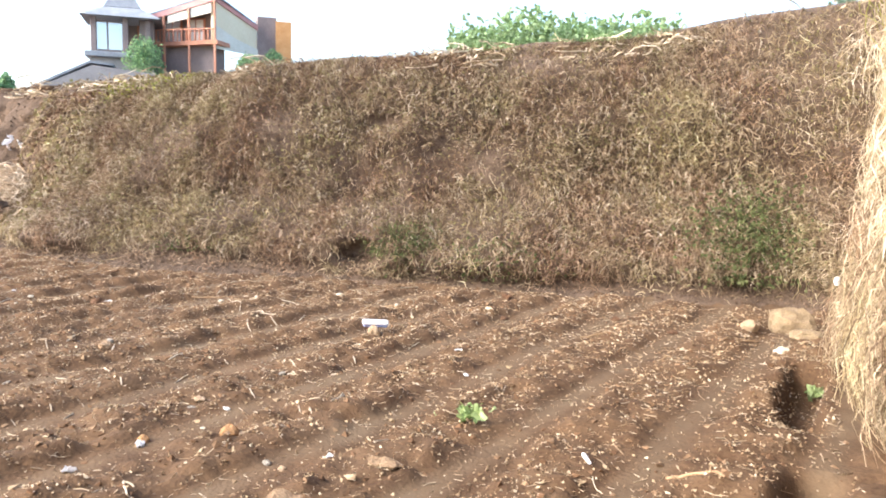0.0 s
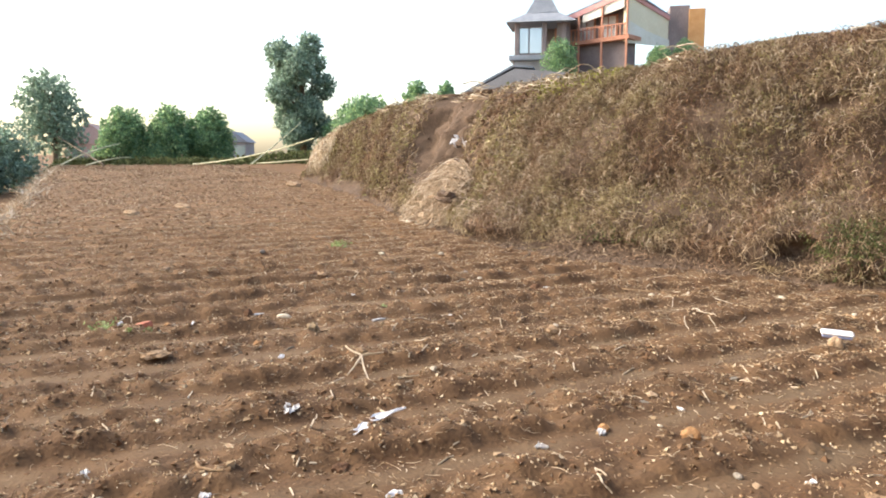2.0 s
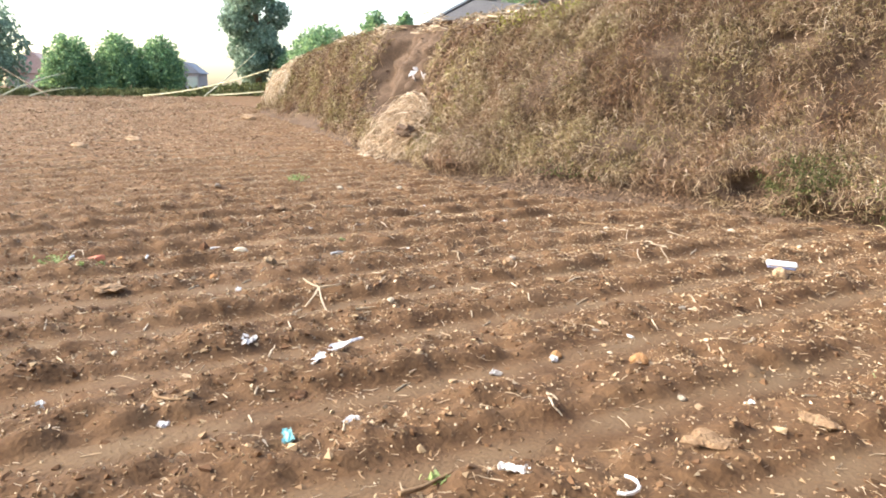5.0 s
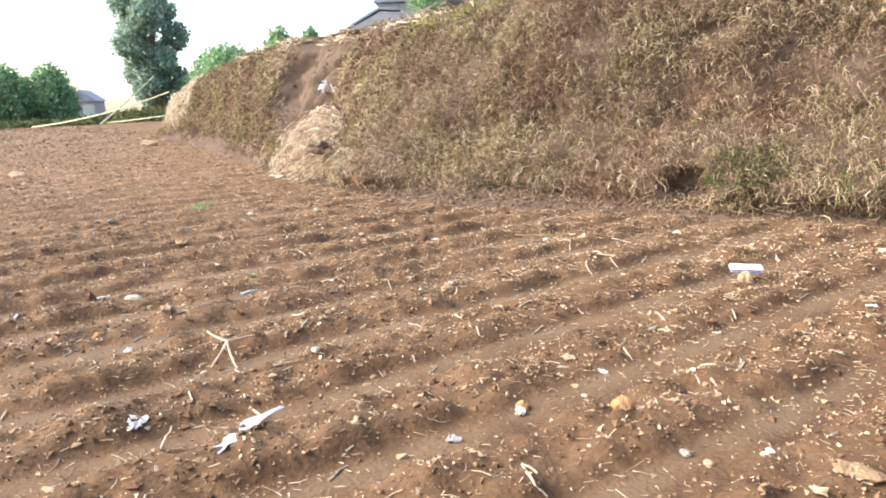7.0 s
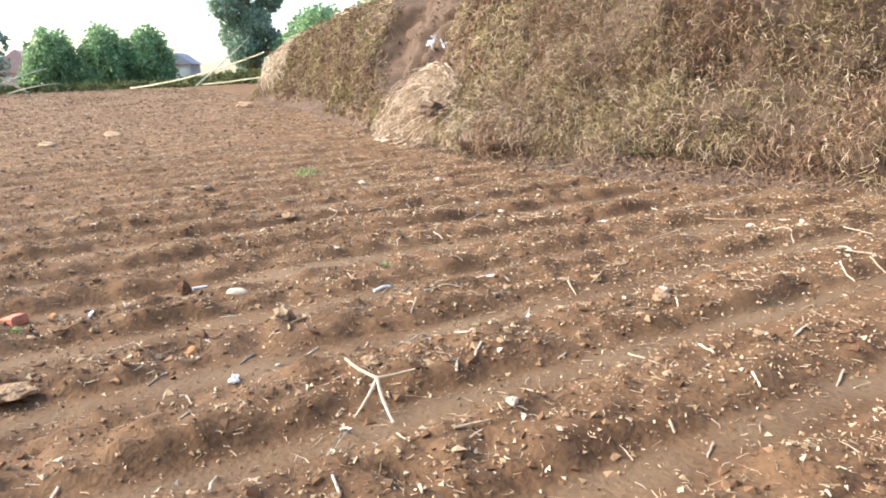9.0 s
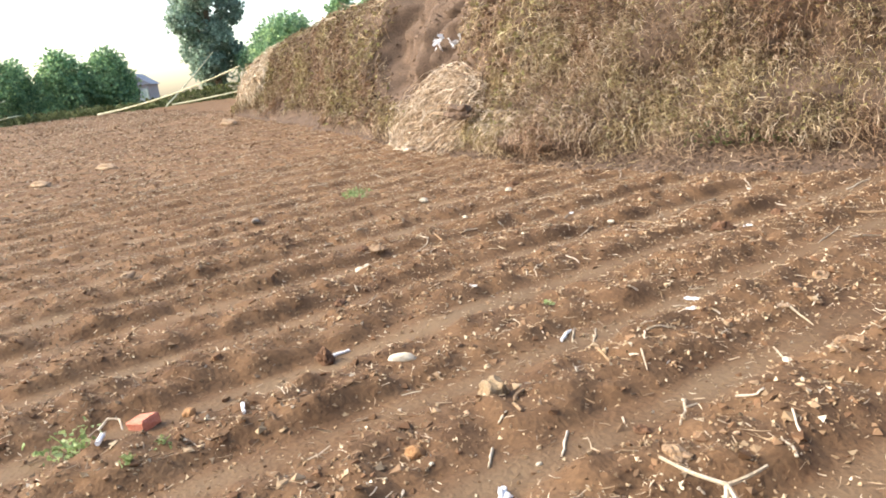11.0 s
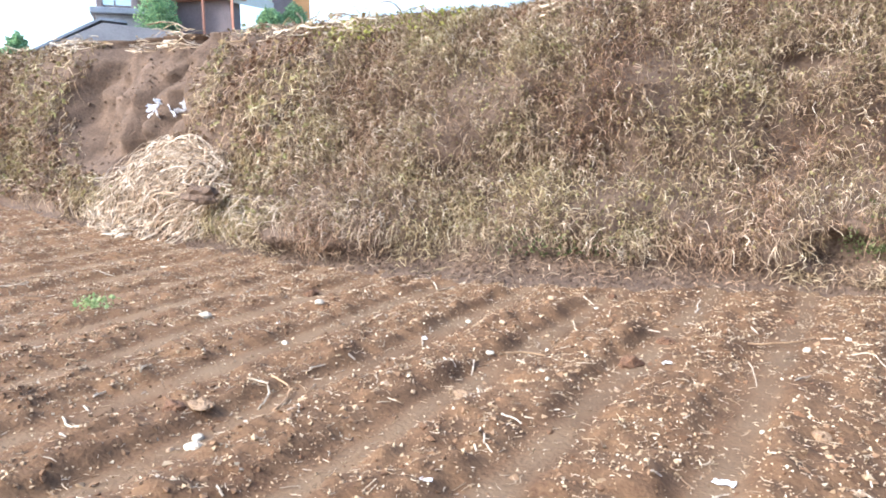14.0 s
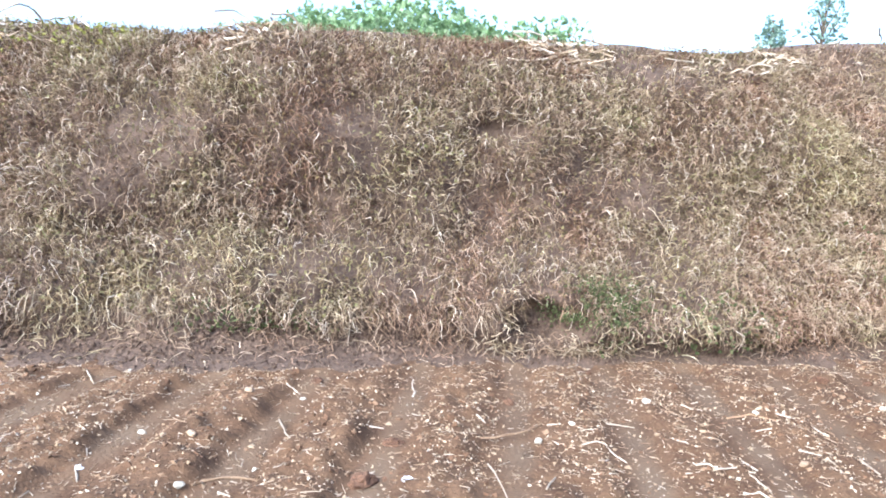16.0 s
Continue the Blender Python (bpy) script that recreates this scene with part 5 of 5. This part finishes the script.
def pole(a, b, r, sag, label, material=BAMBOO):
    a, b = Vector(a), Vector(b)
    pts = [a.lerp(b, k / 9) + Vector((0, 0, -sag * 4 * (k / 9) * (1 - k / 9))) for k in range(10)]
    thing = new("bamboo_pole")
    thing.location = a
    tagged(thing, label, "pole", "bamboo poles at the field edge")
    part("culm", tube([p - a for p in pts], r, r * 0.6, 7, 0.0), material, thing)
    for k in (2, 4, 6, 8):
        d = (pts[k] - pts[k - 1]).normalized() * 0.03
        part("node", tube([pts[k] - a - d, pts[k] - a + d], r * 1.15, r * 1.15, 7), material, thing)


pole((-34.9, 11.1, 1.02), (-26.4, 13.5, 2.15), 0.038, 0.18, "long pale bamboo pole leaning against the bank")
pole((-34.1, 13.7, 1.02), (-39.6, 18.9, 3.4), 0.036, 0.05, "pale bamboo pole leaning up against a tree")
pole((-34.6, 14.2, 1.05), (-31.0, 15.6, 1.30), 0.036, 0.02, "short pale bamboo pole on the field edge")
pole((-36.6, 5.6, 1.0), (-40.5, 9.0, 2.05), 0.040, -0.12, "pale bamboo pole leaning on a bush")
pole((-35.0, 6.4, 1.0), (-38.6, 9.1, 1.35), 0.036, -0.08, "short bamboo pole lying on the field edge")
pole((-35.8, 7.3, 0.98), (-40.6, 6.1, 2.35), 0.05, 0.0, "brown wooden pole leaning on a tree", BARK)

# ---- far houses in the haze ----
def far_house(x, y, z, w, d, h, label, turn, wall, roof):
    thing = new("distant_house")
    thing.location, thing.rotation_euler = (x, y, z), (0, 0, turn)
    tagged(thing, label, "house")
    part("wall", block(w, d, h, (0, 0, 0), 0.03), wall, thing)
    bm = prism([(-w * 0.6, h), (w * 0.6, h), (0, h + w * 0.45)], d * 1.1)
    bmesh.ops.translate(bm, verts=bm.verts[:], vec=(0, -d * 0.55, 0))
    part("roof", bm, roof, thing)
    for sx in (-0.25, 0.25):
        part("window", block(0.9, 0.08, 1.0, (sx * w, -d * 0.5 - 0.03, h * 0.35), 0.01), GLASS, thing)


BROWNWALL = surface("pink_brown_wall", (0.40, 0.27, 0.24), (0.52, 0.38, 0.34), 0.7, 8, 0.9, 0.1)
far_house(-71.4, 13.2, 0.4, 4.0, 4, 2.0, "pinkish distant house half hidden by bushes", 1.2, BROWNWALL, BROWNWALL)
far_house(-66.3, 24.6, 0.6, 2.2, 3.5, 2.0, "grey distant house with a pale gable", 1.0, GREYWALL, ROOFTILE)

# ---- the house above the bank ----
house_at = Vector((-35.6, 40.6, 8.55))
house_frame = Matrix.Translation(house_at) @ Matrix.Rotation(radians(43.5), 4, "Z")


def local_part(name, bm, material, parent, label="", at=(0, 0, 0), turn=0.0):
    ob = part(name, bm, material, parent, label)
    ob.location, ob.rotation_euler = at, (0, 0, turn)
    return ob


house = new("hillside_house")
house.matrix_world = house_frame
tagged(house, "timber house with balcony, cream side wall and pink fascia", "house")
TURN = radians(-30)      # the balcony front swings away to the left of its near corner
C = (1.1, 0.0)
local_part("wall", prism([(-5.8, -0.2), (0, -0.2), (0, 4.1), (-5.8, 2.6)], 0.25), DARKWALL, house, "dark timber front wall", (C[0], 1.2, 0), TURN)
local_part("wall", prism([(0, 0.9), (4.7, 0.9), (4.7, 2.9), (0, 4.2)], 0.25), CREAM, house, "cream rendered side wall", (C[0], -0.05, 0), radians(48))
local_part("tarpaulin", prism([(0.05, 0.75), (4.75, 0.85), (4.75, 1.35), (2.2, 1.75), (0.05, 2.35)], 0.05), TARP, house, "white tarpaulin hung on the side wall", (C[0] + 0.05, -0.13, 0), radians(48))
deck = local_part("deck", prism([(-5.9, 0.85), (0.1, 1.0), (0.1, 1.28), (-5.9, 1.13)], 2.2), TIMBER, house, "red timber balcony deck", (C[0] + 0.1, -0.5, 0), TURN)
local_part("fascia", prism([(-6.2, 2.35), (0.2, 3.95), (0.2, 4.30), (-6.2, 2.70)], 0.12), PINK, house, "pink fascia board", (C[0], -0.35, 0), TURN)
local_part("fascia", prism([(0, 4.0), (4.9, 2.75), (4.9, 3.05), (0, 4.35)], 0.12), PINK, house, "pink fascia board", (C[0] + 0.02, -0.18, 0), radians(48))
bm = bmesh.new()
q = [bm.verts.new(v) for v in ((-5.4, -0.3, 2.95), (0.25, -0.3, 4.42), (1.1, 4.7, 3.15), (-4.5, 5.5, 3.05), (-5.4, -0.3, 2.85), (0.25, -0.3, 4.32), (1.1, 4.7, 3.05), (-4.5, 5.5, 2.95))]
for f in ((0, 1, 2, 3), (7, 6, 5, 4), (0, 4, 5, 1), (1, 5, 6, 2), (2, 6, 7, 3), (3, 7, 4, 0)):
    bm.faces.new([q[i] for i in f])
local_part("roof", bm, ROOFTILE, house, "grey sheet roof", (C[0], 0, 0), TURN)
local_part("awning", prism([(-3.5, 2.45), (-0.2, 3.15), (-0.2, 3.95), (-3.5, 3.15)], 0.06), TARP, house, "cream awning under the eave", (C[0], -0.25, 0), TURN)
for k, sx in enumerate((-3.15, -1.35)):
    wnd = local_part("french_window", prism([(sx - 0.72, 1.2), (sx + 0.72, 1.2), (sx + 0.72, 3.0), (sx - 0.72, 3.0)], 0.08), TIMBER, house, "timber framed french window", (C[0], 1.05, 0), TURN)
    for dx in (-0.31, 0.31):
        for dz in (1.32, 2.14):
            part("pane", prism([(sx + dx - 0.27, dz), (sx + dx + 0.27, dz), (sx + dx + 0.27, dz + 0.74), (sx + dx - 0.27, dz + 0.74)], 0.03), CURTAIN, wnd, "pane with a white curtain behind").location = (0, -0.05, 0)
for k in range(18):
    local_part("baluster", prism([(-5.8 + k * 0.33, 1.12), (-5.73 + k * 0.33, 1.12), (-5.73 + k * 0.33, 1.98), (-5.8 + k * 0.33, 1.98)], 0.07), TIMBER, house, "", (C[0], -0.45, 0), TURN)
local_part("handrail", prism([(-5.9, 1.93), (0.05, 2.0), (0.05, 2.09), (-5.9, 2.02)], 0.10), TIMBER, house, "red timber handrail", (C[0], -0.46, 0), TURN)
for sx in (-5.85, -3.9, -2.0, -0.05):
    local_part("porch_post", prism([(sx, -1.2), (sx + 0.13, -1.2), (sx + 0.13, 3.9 + sx * 0.24), (sx, 3.9 + sx * 0.24)], 0.13), TIMBER, house, "", (C[0], -0.44, 0), TURN)
# solid dark block added where the space below the deck is shaded
local_part("deck_shade_block", prism([(-5.6, -1.6), (0, -1.6), (0, 1.0), (-5.6, 0.85)], 1.5), DARKWALL, house, "dark block standing in for the shade under the deck", (C[0], 0.3, 0), TURN)
# annex with orange panel
local_part("annex", block(1.4, 2.0, 3.5, (5.0, 4.4, 0.3), 0.03), DARKWALL, house, "dark annex wall")
local_part("panel", block(1.15, 0.12, 3.2, (6.2, 3.2, 0.3), 0.02), ORANGEPANEL, house, "orange door panel")
# pavilion
pav = new("pavilion")
pav.matrix_world = house_frame @ Matrix.Translation((-4.75, 1.2, -0.45))
tagged(pav, "dark glazed pavilion with a peaked grey roof", "pavilion")
part("plinth", block(4.6, 3.6, 0.35, (0, 0.2, 0.15), 0.04), ROOFTILE, pav, "grey ledge")
part("base", block(4.0, 3.2, 1.9, (0, 0.4, -1.75), 0.04), GREYWALL, pav, "grey render base")
for sx in (-1.75, 0.2, 1.6):
    part("pillar", block(0.35, 0.35, 2.35, (sx, -1.2, 0.5), 0.03), DARKWALL, pav)
part("back_wall", block(3.8, 0.25, 2.35, (0, 1.7, 0.5), 0.02), DARKWALL, pav)
part("side_wall", block(0.9, 2.6, 2.35, (1.5, 0.3, 0.5), 0.02), DARKWALL, pav)
wn2 = part("window", block(1.75, 0.10, 1.95, (-0.75, -1.15, 0.55), 0.01), DARKWALL, pav)
for sx, w in ((-1.25, 0.62), (-0.42, 0.86)):
    part("pane", block(w, 0.05, 1.75, (sx, -1.22, 0.65), 0.01), GLASS, wn2)
bm = bmesh.new()
for (w0, d0, z0), (w1, d1, z1) in (((5.0, 4.4, 2.75), (2.2, 1.9, 3.55)), ((2.3, 2.0, 3.55), (0.30, 0.30, 5.4))):
    lo = [bm.verts.new((sx * w0 / 2, 0.2 + sy * d0 / 2, z0)) for sx, sy in ((-1, -1), (1, -1), (1, 1), (-1, 1))]
    hi = [bm.verts.new((sx * w1 / 2, 0.2 + sy * d1 / 2, z1)) for sx, sy in ((-1, -1), (1, -1), (1, 1), (-1, 1))]
    bm.faces.new(lo[::-1])
    bm.faces.new(hi)
    for k in range(4):
        bm.faces.new((lo[k], lo[(k + 1) % 4], hi[(k + 1) % 4], hi[k]))
part("roof", bm, ROOFTILE, pav, "peaked grey tiled roof")
# low grey shed on the slope
shed = new("grey_shed")
shed.matrix_world = house_frame @ Matrix.Translation((-6.0, -4.0, -1.9))
tagged(shed, "low grey shed with a sloping roof", "shed")
part("wall", prism([(-3.9, -1.6), (3.4, -1.6), (3.4, 0.25), (-0.2, 0.6), (-3.9, -1.2)], 3.0), GREYWALL, shed)
part("roof", prism([(-4.3, -1.35), (-0.3, 0.72), (1.0, 0.62), (1.0, 0.75), (-0.3, 0.88), (-4.3, -1.2)], 3.4), ROOFTILE, shed)
for i, (x, y, z, h, r) in enumerate(((-3.3, -2.4, -1.6, 2.6, 1.25), (3.4, -1.0, -1.2, 1.6, 0.9), (5.2, 0.5, -0.9, 2.0, 0.9))):
    w = house_frame @ Vector((x, y, z))
    shrub("garden_bush", w.x, w.y, w.z, h, r, 2600, 0.11, "fresh green garden bush in front of the house", i + 32, BUSHLEAF)

# trees far beyond the terrace
tree("terrace_tree", 3.75, 16.8, 3.6, 2.2, 0.5, 260, 0.08, TREELEAF, "small thin tree on the terrace", 41, 0.2, 0.4)
shrub("terrace_bush", 2.65, 16.6, 3.55, 1.75, 0.38, 900, 0.07, "dark slender bush on the terrace", 44, TREELEAF)
